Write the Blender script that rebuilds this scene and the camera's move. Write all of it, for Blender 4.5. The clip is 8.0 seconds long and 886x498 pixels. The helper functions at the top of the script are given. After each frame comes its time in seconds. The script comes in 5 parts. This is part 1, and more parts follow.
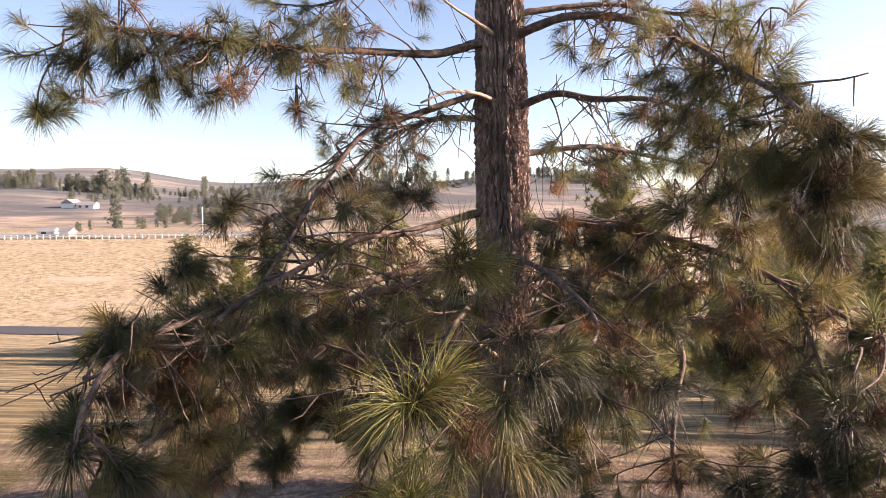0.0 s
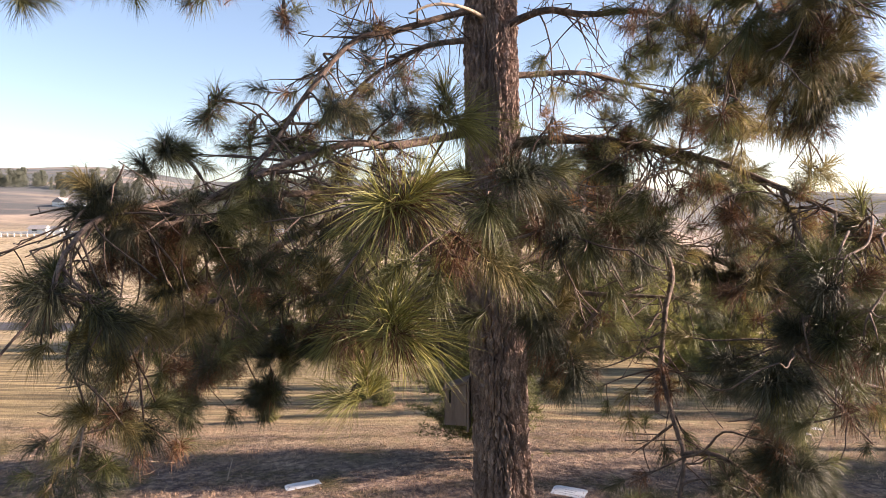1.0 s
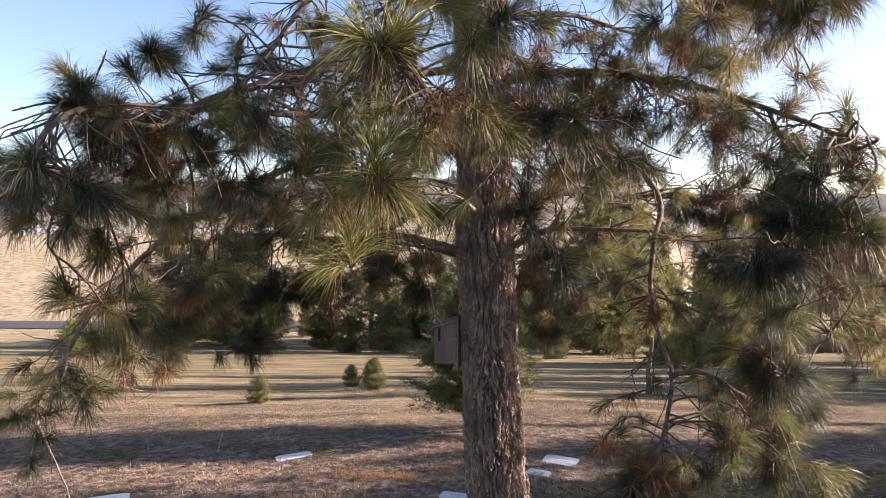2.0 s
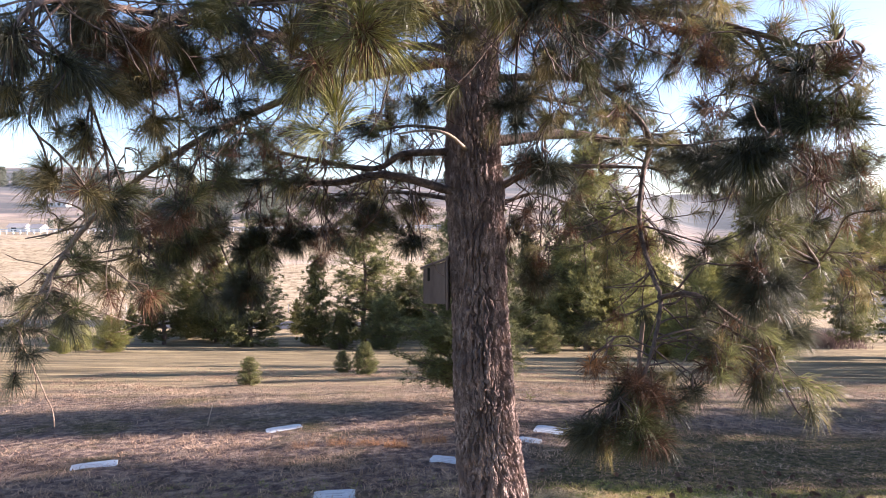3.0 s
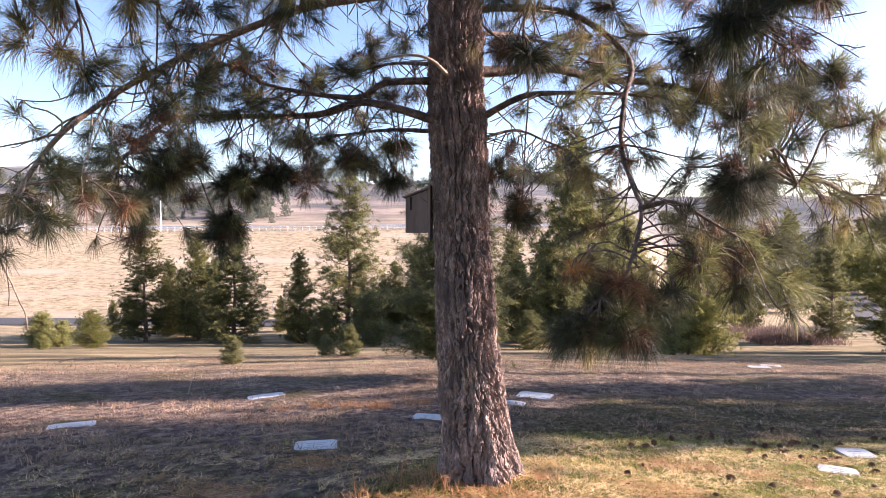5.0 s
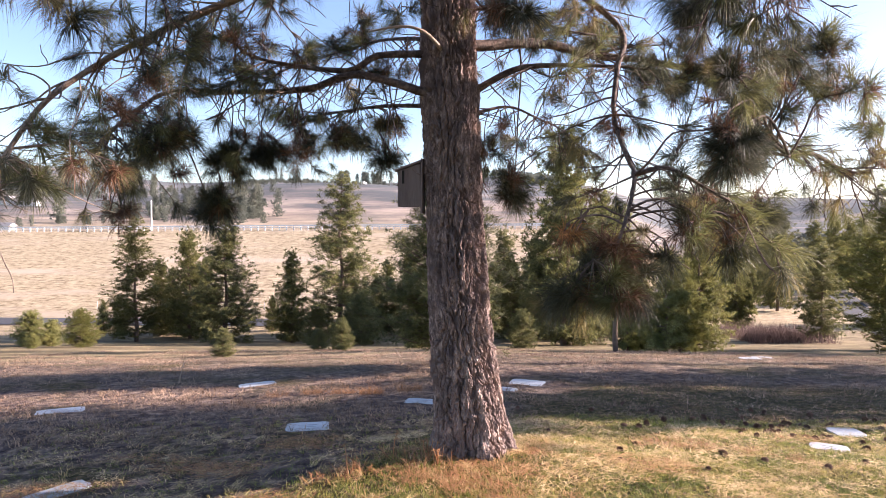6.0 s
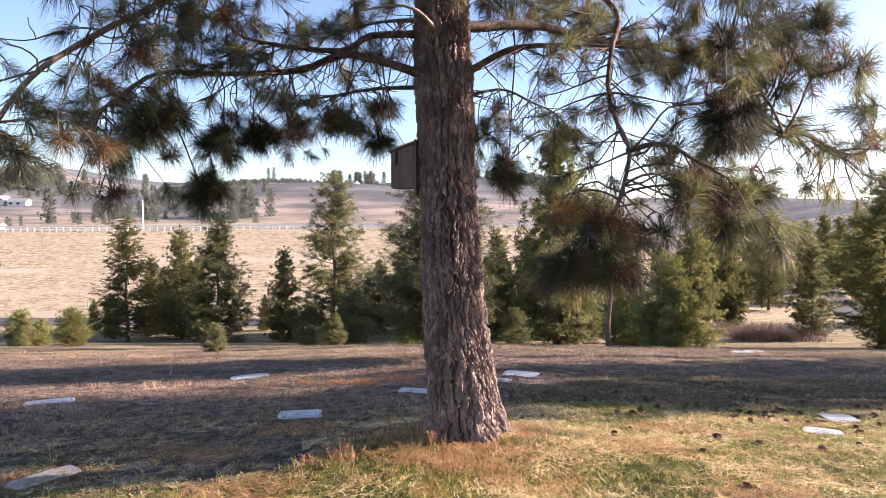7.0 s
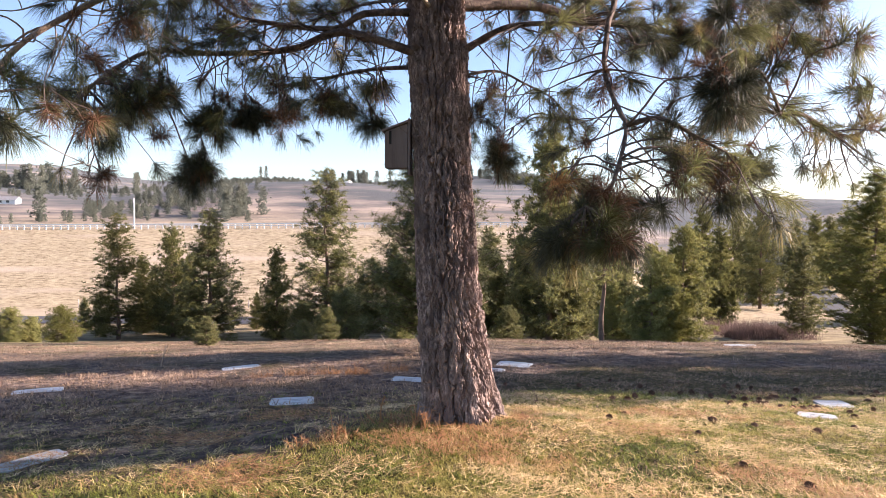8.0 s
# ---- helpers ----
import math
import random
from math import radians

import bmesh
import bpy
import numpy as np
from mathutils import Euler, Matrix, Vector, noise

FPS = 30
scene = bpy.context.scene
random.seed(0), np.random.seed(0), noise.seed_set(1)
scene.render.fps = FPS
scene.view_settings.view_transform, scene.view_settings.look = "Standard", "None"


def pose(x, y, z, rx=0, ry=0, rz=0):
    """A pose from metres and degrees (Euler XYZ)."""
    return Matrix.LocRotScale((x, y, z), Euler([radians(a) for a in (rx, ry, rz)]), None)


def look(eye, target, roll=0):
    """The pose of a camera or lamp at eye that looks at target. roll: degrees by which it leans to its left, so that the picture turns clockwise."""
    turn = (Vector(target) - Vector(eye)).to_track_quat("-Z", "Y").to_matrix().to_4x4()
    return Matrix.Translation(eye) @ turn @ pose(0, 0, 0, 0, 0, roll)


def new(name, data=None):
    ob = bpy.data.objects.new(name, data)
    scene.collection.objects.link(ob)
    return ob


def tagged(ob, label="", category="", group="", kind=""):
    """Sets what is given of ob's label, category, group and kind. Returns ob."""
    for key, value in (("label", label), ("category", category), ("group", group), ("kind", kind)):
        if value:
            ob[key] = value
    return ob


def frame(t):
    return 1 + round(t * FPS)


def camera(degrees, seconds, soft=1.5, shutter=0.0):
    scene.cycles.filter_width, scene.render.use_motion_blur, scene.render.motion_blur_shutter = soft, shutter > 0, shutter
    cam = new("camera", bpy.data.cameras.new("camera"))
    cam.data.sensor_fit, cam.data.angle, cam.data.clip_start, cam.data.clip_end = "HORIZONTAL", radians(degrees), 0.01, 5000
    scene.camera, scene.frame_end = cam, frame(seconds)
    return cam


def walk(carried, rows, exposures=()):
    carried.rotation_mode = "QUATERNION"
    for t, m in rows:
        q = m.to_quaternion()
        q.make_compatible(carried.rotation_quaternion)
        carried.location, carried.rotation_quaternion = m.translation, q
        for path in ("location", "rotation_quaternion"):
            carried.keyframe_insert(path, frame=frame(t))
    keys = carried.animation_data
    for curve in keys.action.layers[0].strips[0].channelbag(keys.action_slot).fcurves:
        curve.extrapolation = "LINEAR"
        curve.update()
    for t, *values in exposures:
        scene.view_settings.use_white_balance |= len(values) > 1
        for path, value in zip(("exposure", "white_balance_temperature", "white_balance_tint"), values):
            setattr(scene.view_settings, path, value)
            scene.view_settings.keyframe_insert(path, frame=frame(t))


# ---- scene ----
cam = camera(68.5, 8.0, soft=0.8)
PATH = [
    (0, (0.017, -0.116, 4.724), (-0.119, 1.877, 4.631), 0.1),
    (0.5, (0.039, -0.117, 4.391), (-0.088, 1.877, 4.297), 0.1),
    (1, (0.059, -0.12, 3.998), (-0.057, 1.875, 3.904), 0.1),
    (1.5, (0.079, -0.124, 3.714), (-0.027, 1.871, 3.621), 0.1),
    (3, (0.126, -0.14, 2.852), (0.054, 1.857, 2.763), 0.1),
    (3.5, (0.137, -0.144, 2.665), (0.077, 1.853, 2.578), 0.1),
    (4, (0.146, -0.147, 2.461), (0.097, 1.851, 2.375), 0.1),
    (4.5, (0.152, -0.147, 2.321), (0.114, 1.851, 2.236), 0.2),
    (6, (0.155, -0.129, 1.936), (0.152, 1.869, 1.855), 0.3),
    (6.5, (0.152, -0.115, 1.857), (0.16, 1.883, 1.776), 0.3),
    (7, (0.148, -0.096, 1.764), (0.167, 1.903, 1.684), 0.3),
    (7.5, (0.143, -0.07, 1.692), (0.173, 1.928, 1.611), 0.4),
    (8, (0.138, -0.039, 1.594), (0.179, 1.959, 1.512), 0.4),
]
walk(cam, [(t, look(eye, target, roll)) for t, eye, target, roll in PATH],
     [(0.0, 1.58, 6850, 25), (1.5, 1.54, 6600, 19), (3.0, 1.76, 5850, 22), (4.5, 1.78, 6000, 25), (6.5, 1.64, 6000, 22), (8.0, 1.58, 6120, 21)])

# ---- light ----
SUN_AZ, SUN_EL = 10.0, 19.5          # degrees: azimuth from east towards north, elevation
sun_way = Vector((math.cos(radians(SUN_EL)) * math.cos(radians(SUN_AZ)),
                  math.cos(radians(SUN_EL)) * math.sin(radians(SUN_AZ)), math.sin(radians(SUN_EL))))
sun_data = bpy.data.lights.new("sun", "SUN")
sun_data.energy, sun_data.angle, sun_data.color = 6.8, radians(0.6), (1.0, 0.84, 0.69)
sun = new("sun", sun_data)
sun.matrix_world = look(sun_way * 60, (0, 0, 0))
world = bpy.data.worlds.new("sky")
scene.world = world
world.use_nodes = True
wt = world.node_tree
sky = wt.nodes.new("ShaderNodeTexSky")
sky.sky_type, sky.sun_disc = "NISHITA", False
sky.sun_elevation, sky.sun_rotation = radians(SUN_EL), radians(90 - SUN_AZ)
sky.dust_density, sky.air_density, sky.altitude = 1.3, 1.0, 700
wt.links.new(sky.outputs[0], wt.nodes["Background"].inputs[0])
wt.nodes["Background"].inputs[1].default_value = 0.095


# ---- materials ----
def mat(name, colours, scale=4.0, rough=0.85, bump=0.0, bump_scale=60.0, stretch=(1, 1, 1), vary=0.0, island=0.0,
        detail=6.0, lump=None, through_light=0.0, metal=0.0, coarse=None, spec=0.3):
    """A noise-coloured surface. colours: two or three; lump: a second colour in large patches; vary: random per object."""
    m = bpy.data.materials.new(name)
    m.use_nodes = True
    nt, L = m.node_tree, m.node_tree.links
    bsdf = nt.nodes["Principled BSDF"]
    bsdf.inputs["Roughness"].default_value = rough
    bsdf.inputs["Metallic"].default_value = metal
    bsdf.inputs["Specular IOR Level"].default_value = spec
    co = nt.nodes.new("ShaderNodeTexCoord")
    mp = nt.nodes.new("ShaderNodeMapping")
    mp.inputs["Scale"].default_value = stretch
    L.new(co.outputs["Object"], mp.inputs[0])
    nz = nt.nodes.new("ShaderNodeTexNoise")
    nz.inputs["Scale"].default_value, nz.inputs["Detail"].default_value = scale, detail
    nz.inputs["Roughness"].default_value = 0.65
    L.new(mp.outputs[0], nz.inputs["Vector"])
    ramp = nt.nodes.new("ShaderNodeValToRGB")
    n = len(colours)
    for k, c in enumerate(colours):
        at = 0.3 + 0.4 * k / max(1, n - 1)
        e = ramp.color_ramp.elements[k] if k < 2 else ramp.color_ramp.elements.new(at)
        e.position, e.color = at, (*c, 1)
    L.new(nz.outputs[0], ramp.inputs[0])
    out = ramp.outputs[0]
    if lump:
        n2 = nt.nodes.new("ShaderNodeTexNoise")
        n2.inputs["Scale"].default_value, n2.inputs["Detail"].default_value = coarse or scale / 8, 4
        L.new(co.outputs["Object"], n2.inputs["Vector"])
        r2 = nt.nodes.new("ShaderNodeMapRange")
        r2.inputs[1].default_value, r2.inputs[2].default_value = 0.45, 0.62
        L.new(n2.outputs[0], r2.inputs[0])
        mx = nt.nodes.new("ShaderNodeMix")
        mx.data_type = "RGBA"
        L.new(r2.outputs[0], mx.inputs[0])
        L.new(out, mx.inputs[6])
        mx.inputs[7].default_value = (*lump, 1)
        out = mx.outputs[2]
    if vary or island:
        src = nt.nodes.new("ShaderNodeObjectInfo").outputs["Random"] if vary else nt.nodes.new("ShaderNodeNewGeometry").outputs["Random Per Island"]
        v = vary or island
        r3 = nt.nodes.new("ShaderNodeMapRange")
        r3.inputs[3].default_value, r3.inputs[4].default_value = 1 - v, 1 + v
        L.new(src, r3.inputs[0])
        hs = nt.nodes.new("ShaderNodeHueSaturation")
        L.new(r3.outputs[0], hs.inputs["Value"])
        L.new(out, hs.inputs["Color"])
        out = hs.outputs[0]
    L.new(out, bsdf.inputs["Base Color"])
    if bump:
        n4 = nt.nodes.new("ShaderNodeTexNoise")
        n4.inputs["Scale"].default_value, n4.inputs["Detail"].default_value = bump_scale, 5
        L.new(mp.outputs[0], n4.inputs["Vector"])
        b = nt.nodes.new("ShaderNodeBump")
        b.inputs["Strength"].default_value, b.inputs["Distance"].default_value = bump, 0.02
        L.new(n4.outputs[0], b.inputs["Height"])
        L.new(b.outputs[0], bsdf.inputs["Normal"])
    if through_light:
        tr = nt.nodes.new("ShaderNodeBsdfTranslucent")
        L.new(out, tr.inputs[0])
        ms = nt.nodes.new("ShaderNodeMixShader")
        ms.inputs[0].default_value = through_light
        L.new(bsdf.outputs[0], ms.inputs[1])
        L.new(tr.outputs[0], ms.inputs[2])
        L.new(ms.outputs[0], nt.nodes["Material Output"].inputs[0])
    return m


M_BARK = mat("bark", [(0.09, 0.062, 0.054), (0.27, 0.195, 0.165), (0.6, 0.46, 0.38)], 34, 0.92, 1.0, 110, (1, 1, 0.3), lump=(0.17, 0.125, 0.11), coarse=5)
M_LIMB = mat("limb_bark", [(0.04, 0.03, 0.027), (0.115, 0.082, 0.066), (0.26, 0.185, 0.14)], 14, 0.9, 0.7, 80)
# lighter copy of the limb bark: low sun mixed into the colour
M_LIMB_LIT = mat("sunlit_limb_bark", [(0.1, 0.072, 0.055), (0.23, 0.165, 0.12), (0.4, 0.3, 0.22)], 16, 0.9, 0.7, 80)
M_PALE = mat("bare_wood", [(0.3, 0.22, 0.16), (0.48, 0.38, 0.29)], 18, 0.8, 0.5, 90)
NEEDLE = {
    # dark also carries crown shade in its colour; bright carries sunlight
    "dark": mat("needles_dark_shaded", [(0.042, 0.046, 0.029), (0.1, 0.098, 0.053)], 3, 0.5, through_light=0.42, island=0.5, spec=0.4),
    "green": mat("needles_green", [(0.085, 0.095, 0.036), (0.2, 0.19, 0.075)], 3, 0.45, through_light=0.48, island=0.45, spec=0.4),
    "bright": mat("needles_bright_sunlit", [(0.22, 0.23, 0.065), (0.4, 0.36, 0.13)], 3, 0.45, through_light=0.5, island=0.4, spec=0.4),
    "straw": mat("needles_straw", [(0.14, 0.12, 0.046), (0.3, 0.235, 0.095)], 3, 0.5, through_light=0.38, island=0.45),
    "brown": mat("needles_brown", [(0.08, 0.042, 0.026), (0.2, 0.098, 0.046)], 3, 0.6, through_light=0.32, island=0.5),
    "orange": mat("needles_orange", [(0.3, 0.12, 0.04), (0.5, 0.24, 0.08)], 3, 0.6, through_light=0.3, island=0.4),
}
M_GRASS = mat("grass_blades", [(0.11, 0.15, 0.024), (0.26, 0.26, 0.055), (0.46, 0.35, 0.115)], 2.2, 0.55, through_light=0.35, island=0.65)
M_DRY = mat("dry_blades", [(0.12, 0.08, 0.055), (0.3, 0.2, 0.13), (0.52, 0.37, 0.25)], 0.8, 0.8, through_light=0.2, island=0.5)
M_STRAW = mat("fallen_needles", [(0.42, 0.25, 0.09), (0.78, 0.58, 0.29)], 2.0, 0.6, island=0.45)
M_WEED = mat("dry_weeds", [(0.27, 0.12, 0.052), (0.52, 0.29, 0.13)], 5, 0.8, through_light=0.25, island=0.35)
M_STONE = mat("pale_stone", [(0.36, 0.38, 0.39), (0.56, 0.58, 0.59)], 26, 0.6, 0.3, 90, lump=(0.44, 0.46, 0.48), coarse=5)
M_LETTER = mat("cut_letters", [(0.34, 0.355, 0.37), (0.46, 0.475, 0.49)], 40, 0.7)
M_BOX = mat("weathered_board", [(0.12, 0.09, 0.078), (0.2, 0.155, 0.135)], 12, 0.85, 0.4, 70, (1, 1, 0.15))
M_DARK = mat("hollow", [(0.02, 0.018, 0.016), (0.03, 0.026, 0.022)], 10, 0.9)
M_LITTER = mat("litter", [(0.06, 0.04, 0.032), (0.15, 0.095, 0.07), (0.28, 0.19, 0.13)], 7, 0.85, island=0.5)
M_CONE = mat("cone_scales", [(0.1, 0.055, 0.04), (0.27, 0.16, 0.11)], 60, 0.8, 0.4, 120, vary=0.3)
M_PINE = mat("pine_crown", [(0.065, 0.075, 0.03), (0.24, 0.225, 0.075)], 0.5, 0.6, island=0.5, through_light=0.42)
# yellow-green of young pines; on the sunny kind it paints sunlight into the crown
M_YOUNG_LIT = mat("young_and_sunlit_pine_crown", [(0.14, 0.155, 0.048), (0.32, 0.295, 0.095)], 0.6, 0.6, island=0.45, through_light=0.42)
M_TRUNK = mat("far_trunk_bark", [(0.09, 0.06, 0.045), (0.2, 0.14, 0.1)], 4, 0.9, 0.4, 20)
M_SHRUB = mat("bare_shrub", [(0.08, 0.045, 0.036), (0.16, 0.095, 0.075)], 1.0, 0.9, island=0.3)
# far pines: distance haze mixed into the colour as a bluish grey
M_HAZY_WOODS = mat("woods", [(0.075, 0.09, 0.075), (0.15, 0.155, 0.115)], 0.05, 0.8, island=0.4)
M_ROAD = mat("asphalt", [(0.045, 0.045, 0.05), (0.075, 0.075, 0.08)], 3, 0.85, 0.2, 40)
M_RAIL = mat("galvanised_steel", [(0.68, 0.69, 0.7), (0.8, 0.81, 0.82)], 2, 0.5)
M_POST = mat("grey_post", [(0.3, 0.27, 0.24), (0.5, 0.47, 0.43)], 3, 0.85)
M_WHITE = mat("white_paint", [(0.68, 0.67, 0.65), (0.8, 0.79, 0.77)], 2, 0.6)
M_ROOF = mat("grey_roof", [(0.22, 0.21, 0.21), (0.32, 0.31, 0.31)], 2, 0.85)
M_GLASS = mat("dark_pane", [(0.04, 0.05, 0.06), (0.06, 0.07, 0.08)], 2, 0.15, spec=0.6)


def ground_material():
    """One sheet: turf near, dry hay slope, far hills with shade in their blue-grey, by large soft noise patches and
    position.
    """
    m = bpy.data.materials.new("ground_cover")
    m.use_nodes = True
    nt, L = m.node_tree, m.node_tree.links
    b = nt.nodes["Principled BSDF"]
    b.inputs["Roughness"].default_value = 0.95
    b.inputs["Specular IOR Level"].default_value = 0.1
    co = nt.nodes.new("ShaderNodeTexCoord")
    sp = nt.nodes.new("ShaderNodeSeparateXYZ")
    L.new(co.outputs["Object"], sp.inputs[0])

    def noise_ramp(scale, stops, stretch=(1, 1, 1), detail=8):
        mp = nt.nodes.new("ShaderNodeMapping")
        mp.inputs["Scale"].default_value = stretch
        L.new(co.outputs["Object"], mp.inputs[0])
        n = nt.nodes.new("ShaderNodeTexNoise")
        n.inputs["Scale"].default_value, n.inputs["Detail"].default_value, n.inputs["Roughness"].default_value = scale, detail, 0.65
        L.new(mp.outputs[0], n.inputs["Vector"])
        r = nt.nodes.new("ShaderNodeValToRGB")
        for k, (at, c) in enumerate(stops):
            e = r.color_ramp.elements[k] if k < 2 else r.color_ramp.elements.new(at)
            e.position, e.color = at, (*c, 1)
        L.new(n.outputs[0], r.inputs[0])
        return r.outputs[0], n.outputs[0]

    def mix(f, a, c):
        x = nt.nodes.new("ShaderNodeMix")
        x.data_type = "RGBA"
        L.new(f, x.inputs[0]); L.new(a, x.inputs[6]); L.new(c, x.inputs[7])
        return x.outputs[2]

    def step(socket, lo, hi):
        r = nt.nodes.new("ShaderNodeMapRange")
        r.inputs[1].default_value, r.inputs[2].default_value = lo, hi
        L.new(socket, r.inputs[0])
        return r.outputs[0]

    soil, _ = noise_ramp(5, [(0.36, (0.055, 0.04, 0.038)), (0.5, (0.15, 0.11, 0.095)), (0.63, (0.36, 0.27, 0.2))], detail=12)
    turf, _ = noise_ramp(9, [(0.34, (0.025, 0.026, 0.01)), (0.5, (0.075, 0.066, 0.026)), (0.66, (0.2, 0.145, 0.065))], detail=12)
    _, patch = noise_ramp(0.55, [(0.4, (0, 0, 0)), (0.6, (1, 1, 1))])
    near = mix(step(patch, 0.5, 0.66), soil, turf)
    east = nt.nodes.new("ShaderNodeMapRange")
    for k, value in ((1, -1.2), (2, 3.0), (3, 0.0), (4, 7.0)):
        east.inputs[k].default_value = value
    L.new(sp.outputs[0], east.inputs[0])
    less = nt.nodes.new("ShaderNodeMath")
    less.operation = "SUBTRACT"
    L.new(sp.outputs[1], less.inputs[0])
    L.new(east.outputs[0], less.inputs[1])
    near = mix(step(less.outputs[0], 5.5, 4.5), near, turf)
    hay, _ = noise_ramp(1.1, [(0.35, (0.2, 0.15, 0.09)), (0.48, (0.36, 0.285, 0.18)), (0.6, (0.47, 0.385, 0.25))], (0.6, 1.0, 1.5), 15)
    bare, worn = noise_ramp(0.06, [(0.4, (0.33, 0.25, 0.18)), (0.6, (0.46, 0.37, 0.27))], (0.35, 1.5, 1.5), 10)
    hay = mix(step(worn, 0.52, 0.66), hay, bare)
    hill, _ = noise_ramp(0.03, [(0.42, (0.12, 0.115, 0.11)), (0.52, (0.25, 0.2, 0.165)), (0.62, (0.44, 0.35, 0.27))], (0.6, 1.3, 1), 12)
    # olive-tan slope; the long dark streaks paint in tree shadows
    shadow_streaked_field, _ = noise_ramp(0.8, [(0.36, (0.07, 0.058, 0.036)), (0.5, (0.18, 0.14, 0.078)), (0.64, (0.38, 0.3, 0.165))], (0.22, 1.5, 1), 12)
    c = mix(step(sp.outputs[1], 12.5, 20), near, shadow_streaked_field)
    c = mix(step(sp.outputs[1], 80, 118), c, hay)
    c = mix(step(sp.outputs[1], 190, 320), c, hill)
    # far hillside: its shade is painted in as dark blue-grey
    sage_shade, _ = noise_ramp(0.012, [(0.44, (0.11, 0.118, 0.12)), (0.56, (0.16, 0.158, 0.152)), (0.68, (0.36, 0.29, 0.225))], (0.4, 1.6, 1))
    c = mix(step(sp.outputs[1], 300, 450), c, sage_shade)
    L.new(c, b.inputs["Base Color"])
    _, fine = noise_ramp(11, [(0.4, (0, 0, 0)), (0.6, (1, 1, 1))])
    bp = nt.nodes.new("ShaderNodeBump")
    bp.inputs["Strength"].default_value, bp.inputs["Distance"].default_value = 1.0, 0.13
    L.new(fine, bp.inputs["Height"])
    L.new(bp.outputs[0], b.inputs["Normal"])
    return m


M_LAND = ground_material()


# ---- building helpers ----
def mesh_of(name, verts, faces, material=None, smooth=False):
    me = bpy.data.meshes.new(name)
    me.from_pydata([tuple(v) for v in verts] if not isinstance(verts, np.ndarray) else verts.tolist(), [], faces)
    if smooth:
        me.polygons.foreach_set("use_smooth", [True] * len(me.polygons))
    if material:
        me.materials.append(material)
    me.update()
    return me


def part(name, data, parent, label="", kind=""):
    ob = new(name, data)
    ob.parent = parent
    return tagged(ob, label, kind=kind)


def from_bm(name, bm, material, smooth=False):
    me = bpy.data.meshes.new(name)
    bm.to_mesh(me)
    bm.free()
    me.materials.append(material)
    if smooth:
        me.polygons.foreach_set("use_smooth", [True] * len(me.polygons))
    return me


def box(bm, x, y, z, sx, sy, sz, turn=None, bevel=0.0):
    g = bmesh.ops.create_cube(bm, size=1.0)
    m = Matrix.Translation((x, y, z)) @ (turn or Matrix()) @ Matrix.Diagonal((sx, sy, sz, 1))
    bmesh.ops.transform(bm, matrix=m, verts=g["verts"])
    if bevel:
        edges = list({e for v in g["verts"] for e in v.link_edges})
        bmesh.ops.bevel(bm, geom=edges, offset=bevel, segments=2, affect="EDGES", profile=0.5)


def spline(points, step=0.06):
    """A smooth polyline (Catmull-Rom) through the points, with the share of the way at each place."""
    P = [Vector(p) for p in points]
    P = [P[0] * 2 - P[1]] + P + [P[-1] * 2 - P[-2]]
    out = []
    for i in range(1, len(P) - 2):
        a, b, c, d = P[i - 1:i + 3]
        n = max(2, int((c - b).length / step))
        for k in range(n):
            u = k / n
            out.append(0.5 * ((2 * b) + (c - a) * u + (2 * a - 5 * b + 4 * c - d) * u * u + (3 * b - a - 3 * c + d) * u ** 3))
    out.append(P[-2])
    return out


class Builder:
    """Collects vertices and faces of one mesh."""
    def __init__(self):
        self.v, self.f = [], []

    def tube(self, line, r0, r1, sides=7, rough=0.0, rng=None):
        base = len(self.v)
        n = len(line)
        side = None
        for i, p in enumerate(line):
            t = (line[min(i + 1, n - 1)] - line[max(i - 1, 0)])
            t = t.normalized() if t.length > 1e-6 else Vector((0, 0, 1))
            if side is None:
                side = t.orthogonal().normalized()
            side = (side - t * side.dot(t)).normalized()
            up = t.cross(side)
            r = r0 + (r1 - r0) * (i / max(1, n - 1)) ** 0.8
            for k in range(sides):
                a = 2 * math.pi * k / sides
                rr = r * (1 + (rng.uniform(-rough, rough) if rng else 0))
                self.v.append(p + side * (rr * math.cos(a)) + up * (rr * math.sin(a)))
        for i in range(n - 1):
            for k in range(sides):
                k2 = (k + 1) % sides
                a = base + i * sides
                self.f.append((a + k, a + k2, a + sides + k2, a + sides + k))
        self.f.append(tuple(base + (n - 1) * sides + k for k in range(sides)))

    def mesh(self, name, material, smooth=False):
        return mesh_of(name, self.v, self.f, material, smooth)


# ---- the land ----
BROW_Y = np.array([-40, -18, 0, 3.5, 5.7, 7.7, 11.2, 15.9, 21, 35, 62, 88, 104, 112, 119, 181, 190, 230, 300, 370, 480, 560, 800, 1000, 1500, 4500.0])
BROW_Z = np.array([0.3, 0.05, -0.1, -0.2, -0.28, -0.52, -0.93, -1.36, -2.2, -5.1, -10.4, -14.6, -14.9, -14.9, -13.2, -0.6, -0.6, -0.6, 3.2, 9, 20, 27, 60, 56, 30, 10.0])
EAST_Y = np.array([-40, -18, 0, 3.5, 5.7, 7.7, 11.2, 15.9, 21, 35, 62, 92, 110, 130, 180, 260, 400, 900, 1300, 2000, 4500.0])
EAST_Z = np.array([0.3, 0.05, -0.1, -0.2, -0.28, -0.52, -0.93, -1.3, -2.0, -5.1, -10.6, -14.6, -15.2, -15.2, -15, -13.5, -8, 18, 55, 30, 10.0])


def smooth01(x):
    x = np.clip(x, 0, 1)
    return x * x * (3 - 2 * x)


